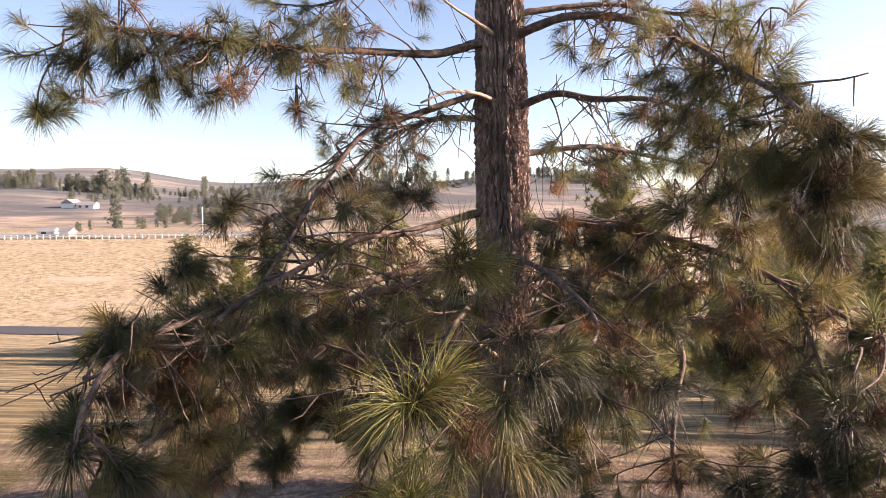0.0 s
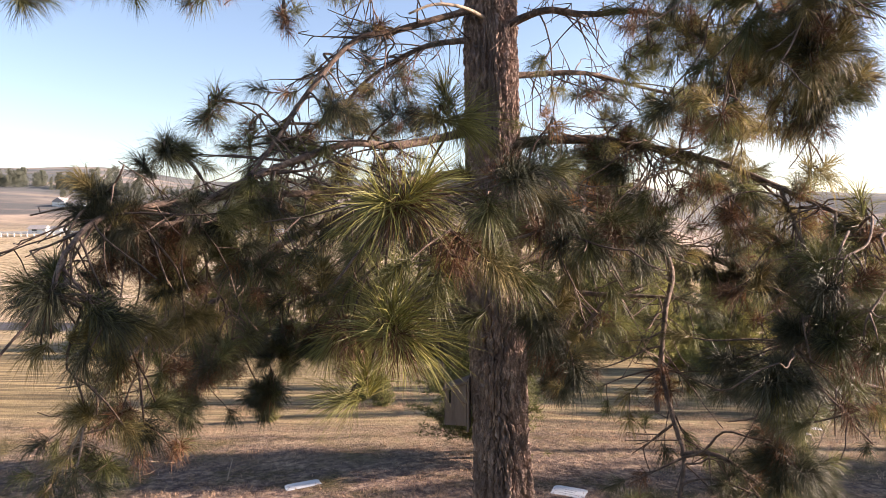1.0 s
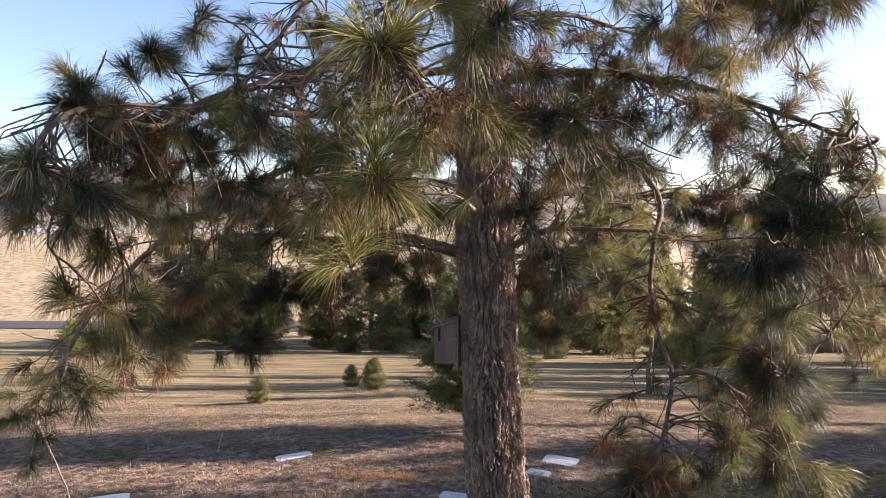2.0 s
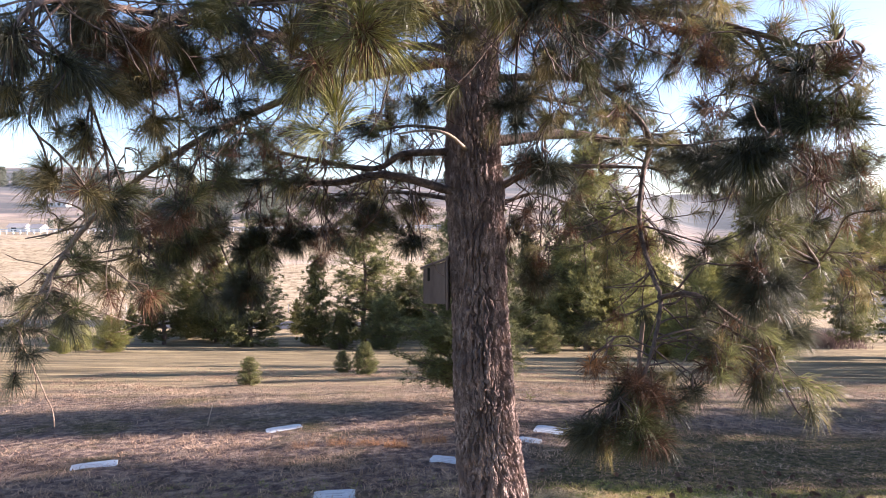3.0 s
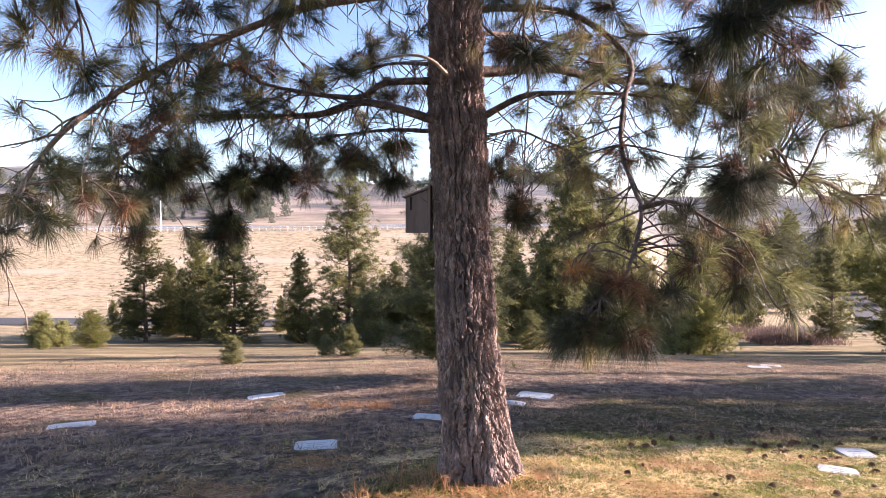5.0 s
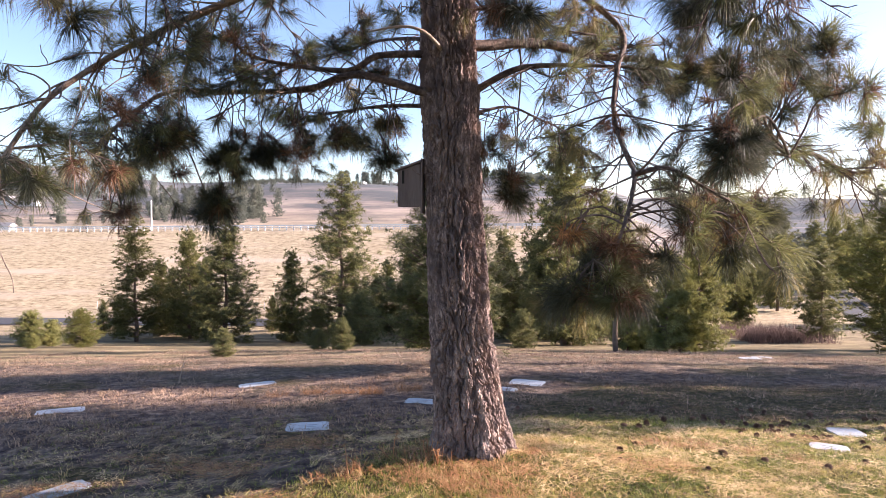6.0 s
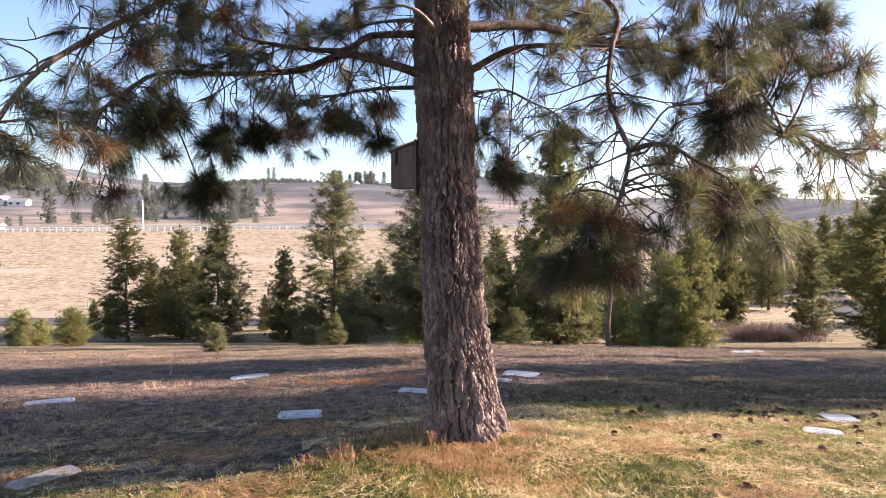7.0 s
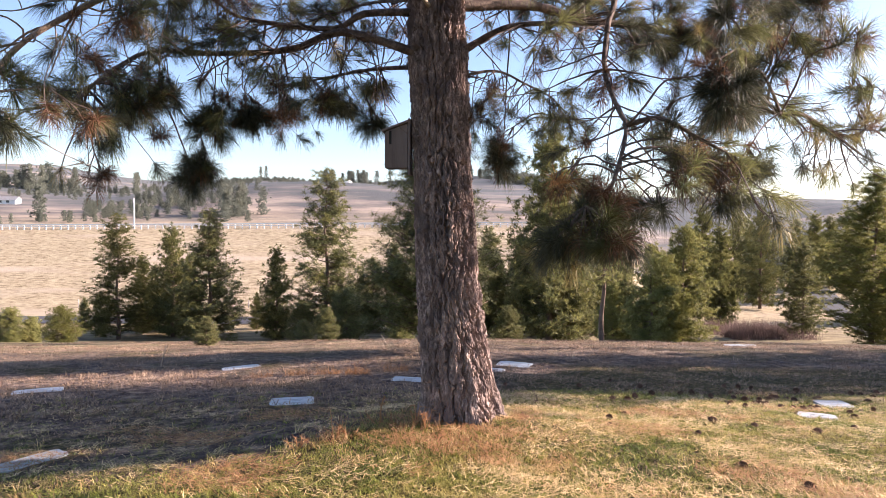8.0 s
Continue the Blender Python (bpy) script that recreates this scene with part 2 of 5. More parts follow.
def land(x, y):
    x, y = np.asarray(x, float), np.asarray(y, float)
    az = np.degrees(np.arctan2(x, np.maximum(y, 1)))
    w = smooth01((az - 11) / 9) * smooth01((y - 60) / 60)
    z = np.interp(y, BROW_Y, BROW_Z) * (1 - w) + np.interp(y, EAST_Y, EAST_Z) * w
    near = 1 - smooth01((y - 16) / 14)
    z = z - near * ((0.04 + 0.045 * (1 - smooth01((y - 6.0) / 2.5))) * np.maximum(0, -x - 0.3) + 0.022 * np.maximum(0, x - 1.5)) * np.exp(-np.abs(x) / 40)
    z = z + 0.11 * np.exp(-((x - 0.45) ** 2 + (y - 5.75) ** 2) / 0.9)
    z = z + near * 0.025 * (np.sin(x * 2.1 + 0.7 * np.sin(y * 1.3)) * np.cos(y * 1.7 + x * 0.4))
    far = smooth01((y - 260) / 200)
    z = z + far * (5 * np.sin(x / 95 + 1.3) + 3.5 * np.sin(x / 41 + y / 120) + 9 * np.sin(y / 170 + x / 260))
    road = smooth01((y - 112) / 60) * (1 - smooth01((y - 190) / 60)) * (1 - w)
    z = z + road * 0.012 * np.clip(x + 60, -90, 90)
    return z


def land_at(x, y):
    return float(land(x, y))


def sheet(xs, ys):
    X, Y = np.meshgrid(xs, ys)
    V = np.stack([X, Y, land(X, Y)], -1).reshape(-1, 3)
    n = len(xs)
    F = [(j * n + i, j * n + i + 1, (j + 1) * n + i + 1, (j + 1) * n + i) for j in range(len(ys) - 1) for i in range(n - 1)]
    return V, F


def stretched(limits):
    return np.concatenate([np.arange(a, b, s) for a, b, s in limits])


xs = stretched([(-4000, -1000, 300), (-1000, -300, 35), (-300, -60, 6), (-60, -14, 1.5), (-14, 14, 0.25), (14, 60, 1.5), (60, 300, 6), (300, 1000, 35), (1000, 4001, 300)])
ys = stretched([(-3000, -300, 300), (-300, -40, 30), (-40, 0, 2), (0, 20, 0.25), (20, 60, 1), (60, 250, 3), (250, 1100, 18), (1100, 4500, 200)])
V, F = sheet(xs, ys)
tagged(new("ground", mesh_of("ground", V, F, M_LAND, True)), "dry grass slope falling to a tan valley with hills", "ground", kind="structure")


# ---- the main pine ----
TRUNK_Z = [-0.5, -0.1, 0.3, 1.08, 2.1, 3.1, 4.2, 6.2, 9.0, 12.5, 14.5]
TRUNK_X = [0.45, 0.425, 0.38, 0.30, 0.25, 0.205, 0.175, 0.13, 0.05, -0.02, -0.05]
TRUNK_R = [0.40, 0.345, 0.318, 0.284, 0.262, 0.26, 0.248, 0.235, 0.175, 0.08, 0.02]
TREE_Y = 5.96
rng = random.Random(7)
pine = tagged(new("pine_tree"), "tall long-needled pine with furrowed bark and drooping limbs", "tree")
pine.location = (0.4, TREE_Y, land_at(0.4, TREE_Y))
bpy.context.view_layer.update()
PINE_INV = Matrix.Translation(-Vector(pine.location))


def pine_part(name, data, label="", kind="", parent=None):
    ob = part(name, data, parent or pine, label, kind)
    if parent is None:
        ob.matrix_parent_inverse = PINE_INV
    return ob


def soft_noise(g, u, v, cells, rows):
    """Smooth noise, -1 to 1, that closes round u (0 to 1); v counts rows."""
    grid = g.rand(rows + 2, cells) * 2 - 1
    x = u * cells
    x0, y0 = np.floor(x).astype(int), np.clip(np.floor(v).astype(int), 0, rows)
    fx, fy = smooth01(x - x0), smooth01(v - y0)
    a = grid[y0, x0 % cells] * (1 - fx) + grid[y0, (x0 + 1) % cells] * fx
    b = grid[y0 + 1, x0 % cells] * (1 - fx) + grid[y0 + 1, (x0 + 1) % cells] * fx
    return a * (1 - fy) + b * fy


def trunk_mesh():
    """Bark plates: cells stretched along the grain, flat and flaky, proud of the dark furrows between them."""
    g = np.random.RandomState(3)
    n_a, zs = 340, np.concatenate([np.arange(-0.5, 5.9, 0.0115), np.arange(5.9, 6.9, 0.03), np.arange(6.9, 14.5, 0.2)])
    cols, rows_h = 20, 0.72
    n_r = int(16 / rows_h)
    jit = g.rand(n_r, cols, 2)
    height = g.rand(n_r, cols)
    T, Z = np.meshgrid(np.arange(n_a) / n_a, zs)
    v = Z + 0.6
    wander = 0.8 * soft_noise(g, T, v / 0.5, 6, 40) + 0.24 * soft_noise(g, T, v / 0.12, 30, 140) + 0.2 * soft_noise(g, T, v / 0.035, 90, 460)
    cu = T * cols + wander
    cv = v / rows_h + 0.8 * soft_noise(g, T, v / 0.3, 12, 60) + 0.25 * soft_noise(g, T, v / 0.05, 70, 330)
    f1 = np.full(T.shape, 9.0)
    f2, hh = f1.copy(), np.zeros(T.shape)
    iu, iv = np.floor(cu).astype(int), np.floor(cv).astype(int)
    for du in (-1, 0, 1):
        for dv in (-1, 0, 1):
            a, b = iu + du, np.clip(iv + dv, 0, n_r - 1)
            j = jit[b, a % cols]
            d = np.hypot(a + j[..., 0] - cu, (iv + dv + j[..., 1] - cv) * 0.8)
            closer = d < f1
            f2 = np.where(closer, f1, np.minimum(f2, d))
            hh = np.where(closer, height[b, a % cols], hh)
            f1 = np.where(closer, d, f1)
    edge = np.clip((f2 - f1 - 0.02) / 0.19, 0, 1) ** 0.6
    flake = 0.55 * soft_noise(g, T, v / 0.05, 80, 360) + 0.6 * soft_noise(g, T, v / 0.025, 150, 700)
    step_up = 0.009 * np.floor(2.2 * soft_noise(g, T, v / 0.09, 56, 180) + 0.5)
    bump = edge * (0.042 + 0.02 * hh + 0.011 * flake + step_up * 0.6) + 0.0032 * g.randn(*T.shape)
    R = np.interp(Z, TRUNK_Z, TRUNK_R)
    flare = 0.07 * np.exp(-np.maximum(Z + 0.14, 0) / 0.2) * (0.5 + 0.5 * np.sin(6.28 * T * 5 + 1))
    r = R - 0.052 + bump * np.clip(R / 0.25, 0.2, 1) + flare
    X = np.interp(Z, TRUNK_Z, TRUNK_X) + r * np.cos(2 * np.pi * T)
    Y = TREE_Y + r * np.sin(2 * np.pi * T)
    V = np.stack([X, Y, Z], -1).reshape(-1, 3)
    F = [(i * n_a + k, i * n_a + (k + 1) % n_a, (i + 1) * n_a + (k + 1) % n_a, (i + 1) * n_a + k) for i in range(len(zs) - 1) for k in range(n_a)]
    return mesh_of("trunk", V, F, M_BARK)


pine_part("trunk", trunk_mesh(), "grey-brown trunk with deep furrowed bark plates")


# needle tufts: a brush of long needles round the end of a twig, drooping under their weight
def tuft_shape(tilt, seed, count, length, width, droop, spread, prism):
    """Vertices and faces of one tuft at the origin; its twig comes from behind (-x side) and points along x, raised by tilt degrees."""
    r = random.Random(seed)
    ax = Vector((math.cos(radians(tilt)), 0, math.sin(radians(tilt))))
    s1 = Vector((0, 1, 0))
    s2 = ax.cross(s1)
    V, F = [], []
    for _ in range(count):
        at = r.uniform(-0.09, 0.05)
        a = r.uniform(0, 2 * math.pi)
        out = s1 * math.cos(a) + s2 * math.sin(a)
        lean = radians(r.uniform(*spread)) * (1.0 if at < 0.02 else 0.6)
        d = (ax * math.cos(lean) + out * math.sin(lean)).normalized()
        ln = length * r.uniform(0.7, 1.12)
        p0 = ax * at + out * 0.006
        d2 = (d + Vector((r.uniform(-.1, .1), r.uniform(-.1, .1), -droop * r.uniform(0.5, 1.3)))).normalized()
        p1 = p0 + d * ln * 0.45
        p2 = p1 + d2 * ln * 0.55
        u = d.orthogonal().normalized()
        w = d.cross(u)
        a0 = r.uniform(0, 6.28)
        b = len(V)
        if prism:
            for p, k in ((p0, 1.0), (p1, 0.8)):
                for q in range(3):
                    V.append(p + (u * math.cos(a0 + q * 2.094) + w * math.sin(a0 + q * 2.094)) * width * 0.58 * k)
            V.append(p2)
            for q in range(3):
                q2 = (q + 1) % 3
                F += [(b + q, b + q2, b + 3 + q2, b + 3 + q), (b + 3 + q, b + 3 + q2, b + 6)]
        else:
            e = (u * math.cos(a0) + w * math.sin(a0)) * width * 0.5
            V += [p0 - e, p0 + e, p1 + e * 0.85, p1 - e * 0.85, p2]
            F += [(b, b + 1, b + 2, b + 3), (b + 3, b + 2, b + 4)]
    return V, F


TILTS = (-65, -30, 5, 40, 75)
FORM = {"dark": (220, 0.235, 0.95, (12, 88)), "green": (175, 0.23, 0.6, (12, 80)), "bright": (150, 0.29, 0.35, (10, 85)),
        "straw": (150, 0.23, 1.1, (12, 80)), "brown": (150, 0.19, 0.9, (25, 110)), "orange": (90, 0.17, 0.8, (20, 100))}
tuft_data, tuft_rough = {}, {}
for kind, (count, length, droop, spread) in FORM.items():
    for k, tilt in enumerate(TILTS):
        for v in range(2):
            seed = hash((kind[0], k, v)) % 1 + 100 * k + 10 * v + len(kind)
            tuft_data[kind, k, v] = mesh_of("needle_tuft", *tuft_shape(tilt, seed, count, length, 0.0028, droop, spread, True), NEEDLE[kind])
            tv, tf = tuft_shape(tilt, seed + 5, int(count * 0.66), length, 0.0036, droop, spread, False)
            tuft_rough[kind, k, v] = (np.array([tuple(q) for q in tv]), np.array([[*q, -1] if len(q) == 3 else q for q in tf]))

limbs = []                  # the limbs' objects
tufts = []                  # (place, heading, tilt index, kind, size, limb), gathered while the limbs grow


def add_tuft(p, way, kind, size=1.0):
    tilt = math.degrees(math.asin(max(-1, min(1, way.z / max(1e-6, way.length)))))
    k = min(range(5), key=lambda i: abs(TILTS[i] - tilt))
    tufts.append((Vector(p), math.atan2(way.y, way.x), k, kind, size, len(limbs)))


def twig(b, p, way, length, r, rng, curl=0.5, drop=-0.2):
    """A crooked twig from p; returns its tip and the direction there."""
    line = [Vector(p)]
    d = Vector(way).normalized()
    n = max(3, int(length / 0.07))
    bend = Vector((rng.uniform(-1, 1), rng.uniform(-1, 1), rng.uniform(-0.6, 0.6))) * curl
    for i in range(n):
        u = i / n
        lift = Vector((0, 0, drop if u < 0.6 else -drop * 1.8))
        d = (d + (bend * (0.5 - u) * 2 + lift) * (2.2 / n) * 0.6 + Vector((rng.uniform(-.12, .12), rng.uniform(-.12, .12), rng.uniform(-.12, .12)))).normalized()
        line.append(line[-1] + d * (length / n))
    b.tube(line, r, max(0.003, r * 0.45), 5)
    return line, d


hang = random.Random(31)
MIX = ["dark"] * 5 + ["green"] * 6 + ["brown"] * 2 + ["straw"] * 3


def limb(r0, points, clumps=(), twigs=1.0, label="", bark=None):
    """A main limb through the points, its side twigs, and its named clumps of needles: x, y, z, radius, kind, number of tufts."""
    b = Builder()
    root = Vector(points[0])
    axis = Vector((float(np.interp(root.z, TRUNK_Z, TRUNK_X)), TREE_Y, root.z - 0.03))
    if (root - axis).length < 0.6:
        points = [root.lerp(axis, 0.45), *points]
    line = spline(points)
    b.tube(line, r0 * 0.88, max(0.008, r0 * 0.25), 9, 0.1, rng)
    total = len(line)
    n_tw = int(total * 0.06 / 0.085 * twigs)
    for i in range(n_tw):
        u = rng.uniform(0.22, 1.0)
        q = line[min(total - 1, int(u * total))]
        t = (line[min(total - 1, int(u * total) + 1)] - line[max(0, int(u * total) - 1)]).normalized()
        side = t.cross(Vector((0, 0, 1))).normalized() * rng.choice((-1, 1))
        way = t * rng.uniform(0.2, 0.9) + side * rng.uniform(0.5, 1.0) + Vector((0, 0, rng.uniform(-0.7, 0.4)))
        bare = rng.random() < (0.78 if u < 0.45 else 0.42)
        tl, d = twig(b, q, way, rng.uniform(0.2, 0.7) * (1.15 - 0.4 * u), r0 * 0.13 + 0.004, rng)
        for _ in range(rng.randint(1, 3)):
            q2 = tl[rng.randrange(len(tl) // 2, len(tl))]
            tl2, d2 = twig(b, q2, d * 0.6 + Vector((rng.uniform(-1, 1), rng.uniform(-1, 1), rng.uniform(-.8, .5))), rng.uniform(0.12, 0.36), 0.0055, rng, 0.9)
            if not bare:
                add_tuft(tl2[-1], d2, rng.choice(MIX), rng.uniform(0.7, 1.0))
        if not bare:
            add_tuft(tl[-1], d, rng.choice(MIX), rng.uniform(0.75, 1.05))
    for i in range(int(total * 0.06 / 0.1 * min(twigs, 0.8))):
        k = rng.randrange(int(total * 0.08), max(int(total * 0.08) + 1, int(total * 0.75)))
        way = Vector((rng.uniform(-1, 1), rng.uniform(-1, 1), rng.uniform(-1.0, 0.6)))
        tl, d = twig(b, line[k], way, rng.uniform(0.15, 0.5), rng.uniform(0.004, 0.008), rng, 1.5, rng.uniform(-0.5, 0.3))
        if rng.random() < 0.5:
            twig(b, tl[len(tl) // 2], -way + Vector((0, 0, rng.uniform(-1, 0.3))), rng.uniform(0.1, 0.25), 0.0045, rng, 1.5)
    for i in range(int(total * 0.06 / 0.085 * (0.55 if twigs else 0))):
        k = hang.randrange(int(total * 0.12), total)
        way = Vector((hang.uniform(-1, 1), hang.uniform(-1, 1), hang.uniform(-1.3, 0.1)))
        tl, d = twig(b, line[k], way, hang.uniform(0.3, 0.9), hang.uniform(0.005, 0.0095), hang, 1.3, hang.uniform(-0.6, -0.2))
        for _ in range(hang.randint(0, 2)):
            q = tl[hang.randrange(len(tl) // 3, len(tl))]
            tl2, d2 = twig(b, q, Vector((hang.uniform(-1, 1), hang.uniform(-1, 1), hang.uniform(-1, 0.5))), hang.uniform(0.12, 0.35), 0.004, hang, 1.4, -0.4)
            if hang.random() < 0.2:
                add_tuft(tl2[-1], d2, hang.choice(MIX), hang.uniform(0.55, 0.85))
        if hang.random() < 0.2:
            add_tuft(tl[-1], d, hang.choice(MIX), hang.uniform(0.65, 0.95))
    if twigs:
        add_tuft(line[-1], line[-1] - line[-3], rng.choice(MIX))
    for x, y, z, r, kind, n in clumps:
        c = Vector((x, y, z))
        if n < 12:
            n, r = max(2, round(n * 0.78)), r * 1.15
        near = min(line, key=lambda q: (q - c).length + 0.5 * abs(q.z - c.z - 0.15))
        top = c + Vector((0, 0, r * 0.5))
        gap = (near - top).length
        mid = (near + top) / 2 + Vector((rng.uniform(-.12, .12) * gap, rng.uniform(-.12, .12) * gap, 0.16 * gap))
        wob = lambda q: q + Vector((rng.uniform(-.14, .14), rng.uniform(-.14, .14), rng.uniform(-.05, .05))) * min(gap, 0.7)
        stem = spline([near, wob(near.lerp(mid, 0.5)), mid, wob(mid.lerp(top, 0.55)), top, c]) if gap > 0.12 else [near, c]
        b.tube(stem, min(r0 * 0.5, 0.006 + 0.006 * gap), 0.0045, 6)
        for i in range(n):
            w = Vector((rng.gauss(0, 1), rng.gauss(0, 1), rng.gauss(-0.1, 0.8)))
            w.normalize()
            tip = c + Vector((w.x, w.y, w.z * 0.8)) * r * rng.uniform(0.25, 0.75)
            start = stem[rng.randrange(max(0, len(stem) - 5), len(stem))]
            if (tip - start).length > 0.05:
                b.tube([start, (start + tip) / 2 + Vector((0, 0, 0.02)), tip], 0.007, 0.004, 5)
            add_tuft(tip, w + Vector((0, 0, 0.25)), kind if rng.random() < 0.7 else rng.choice(["brown"] * 7 + MIX), rng.uniform(0.75, 1.1))
    limbs.append(pine_part("branch", b.mesh("branch", bark or (M_PALE if not twigs and not clumps else M_LIMB), True), label))


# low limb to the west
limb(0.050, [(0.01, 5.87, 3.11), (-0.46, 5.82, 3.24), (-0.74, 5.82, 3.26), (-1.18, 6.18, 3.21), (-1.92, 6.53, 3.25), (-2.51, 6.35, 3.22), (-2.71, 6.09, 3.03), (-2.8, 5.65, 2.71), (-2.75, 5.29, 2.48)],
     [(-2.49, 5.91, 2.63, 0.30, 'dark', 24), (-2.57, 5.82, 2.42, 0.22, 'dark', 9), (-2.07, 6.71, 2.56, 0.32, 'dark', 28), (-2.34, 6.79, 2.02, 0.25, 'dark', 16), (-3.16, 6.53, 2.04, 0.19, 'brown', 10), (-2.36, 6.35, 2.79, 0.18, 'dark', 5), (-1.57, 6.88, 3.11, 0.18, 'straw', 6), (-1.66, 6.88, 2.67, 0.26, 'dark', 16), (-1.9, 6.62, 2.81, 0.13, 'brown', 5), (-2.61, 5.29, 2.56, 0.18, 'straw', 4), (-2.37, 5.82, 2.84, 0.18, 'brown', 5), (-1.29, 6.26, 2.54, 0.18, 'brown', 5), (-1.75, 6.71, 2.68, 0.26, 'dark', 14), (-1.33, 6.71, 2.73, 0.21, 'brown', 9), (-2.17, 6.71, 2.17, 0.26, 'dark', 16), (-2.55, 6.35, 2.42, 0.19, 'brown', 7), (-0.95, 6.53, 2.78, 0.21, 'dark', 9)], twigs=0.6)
# upper fork to the west
limb(0.045, [(-0.04, 5.91, 3.48), (-0.47, 5.91, 3.46), (-0.72, 5.91, 3.33), (-1.26, 6.09, 3.41), (-1.7, 6.18, 3.52), (-1.88, 6.18, 3.65), (-2.13, 6.09, 3.7)],
     [(-1.54, 6.35, 3.4, 0.11, 'orange', 4), (-1.89, 6.26, 3.39, 0.25, 'dark', 9), (-2.17, 6.18, 3.49, 0.26, 'dark', 9), (-2.3, 6.09, 3.19, 0.18, 'dark', 6), (-1.64, 6.35, 3.68, 0.22, 'brown', 6), (-2.06, 6.18, 3.78, 0.26, 'green', 8)], twigs=0.6)
# back limb to the west
limb(0.030, [(-0.03, 6.18, 3.06), (-0.55, 6.71, 3.14), (-1.16, 7.24, 3.15), (-1.64, 7.41, 3.11)],
     [(-0.93, 7.32, 2.88, 0.28, 'dark', 16), (-1.09, 7.32, 3.01, 0.13, 'brown', 4), (-0.45, 6.88, 3, 0.18, 'straw', 8), (-0.48, 6.88, 2.65, 0.21, 'dark', 12), (-1.32, 7.24, 3.08, 0.22, 'dark', 7), (-0.33, 6.71, 2.88, 0.13, 'orange', 4), (-0.74, 7.06, 3.86, 0.26, 'green', 8)], twigs=0.5)
# limb to the south-west, sunlight put into its paler bark colour
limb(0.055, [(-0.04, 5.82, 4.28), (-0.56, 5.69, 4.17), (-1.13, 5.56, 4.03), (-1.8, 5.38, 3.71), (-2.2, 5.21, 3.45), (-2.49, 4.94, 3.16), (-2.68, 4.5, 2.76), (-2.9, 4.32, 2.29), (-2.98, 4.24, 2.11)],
     [(-2.46, 4.85, 2.79, 0.26, 'green', 6), (-2.48, 4.59, 2.39, 0.19, 'straw', 6), (-2.7, 4.41, 2.2, 0.18, 'green', 5), (-2.2, 4.85, 3.28, 0.22, 'straw', 6), (-2.71, 4.41, 2.52, 0.22, 'green', 6), (-2.24, 4.59, 2.29, 0.13, 'brown', 4), (-2.68, 4.41, 2.21, 0.13, 'green', 4), (-2.62, 5.03, 3.3, 0.22, 'straw', 3), (-2.1, 5.29, 3.79, 0.26, 'brown', 5), (-2.39, 5.03, 3.6, 0.26, 'green', 4), (-2.86, 4.41, 2.91, 0.18, 'straw', 2), (-1.11, 5.47, 3.39, 0.18, 'dark', 5), (-1.59, 5.47, 3.49, 0.22, 'brown', 7), (-2.08, 5.12, 2.99, 0.18, 'dark', 5)], twigs=0.5, bark=M_LIMB_LIT, label="limb with sunlight put into its paler bark colour")
# arching limb to the west with upturned tips
limb(0.050, [(-0.02, 5.87, 4.79), (-0.65, 5.38, 4.61), (-1, 4.85, 4.56), (-1.55, 3.97, 4.19), (-1.8, 3.66, 3.96), (-1.97, 3.4, 4.05), (-2.04, 3.26, 4.16)],
     [(-2.03, 3.31, 4.11, 0.12, 'dark', 4), (-1.94, 3.44, 3.99, 0.12, 'dark', 4), (-1.84, 3.71, 4.39, 0.11, 'green', 3), (-1.86, 4.41, 4.78, 0.14, 'green', 4), (-1.64, 4.59, 4.51, 0.16, 'green', 4), (-1.96, 2.91, 3.69, 0.19, 'green', 3), (-1.85, 3.62, 3.7, 0.19, 'brown', 6), (-1.7, 3.88, 3.77, 0.21, 'green', 6), (-1.58, 4.41, 3.7, 0.23, 'dark', 6), (-2.04, 3.44, 3.82, 0.14, 'brown', 4), (-1.34, 5.29, 4.08, 0.22, 'dark', 7), (-1.6, 4.94, 4.05, 0.22, 'dark', 6)], twigs=0.45)
# high limb to the north-west
limb(0.040, [(-0.05, 6, 5.65), (-0.57, 6.62, 5.74), (-1.2, 7.24, 5.58), (-1.68, 7.41, 5.18), (-2.35, 7.41, 4.79)],
     [(-1.72, 7.06, 5.55, 0.26, 'dark', 7), (-1.26, 7.24, 4.96, 0.31, 'dark', 9), (-0.7, 6.71, 4.94, 0.26, 'dark', 8), (-1.78, 7.24, 4.33, 0.31, 'dark', 9), (-1.93, 7.32, 4.97, 0.22, 'green', 6)], twigs=0.8)
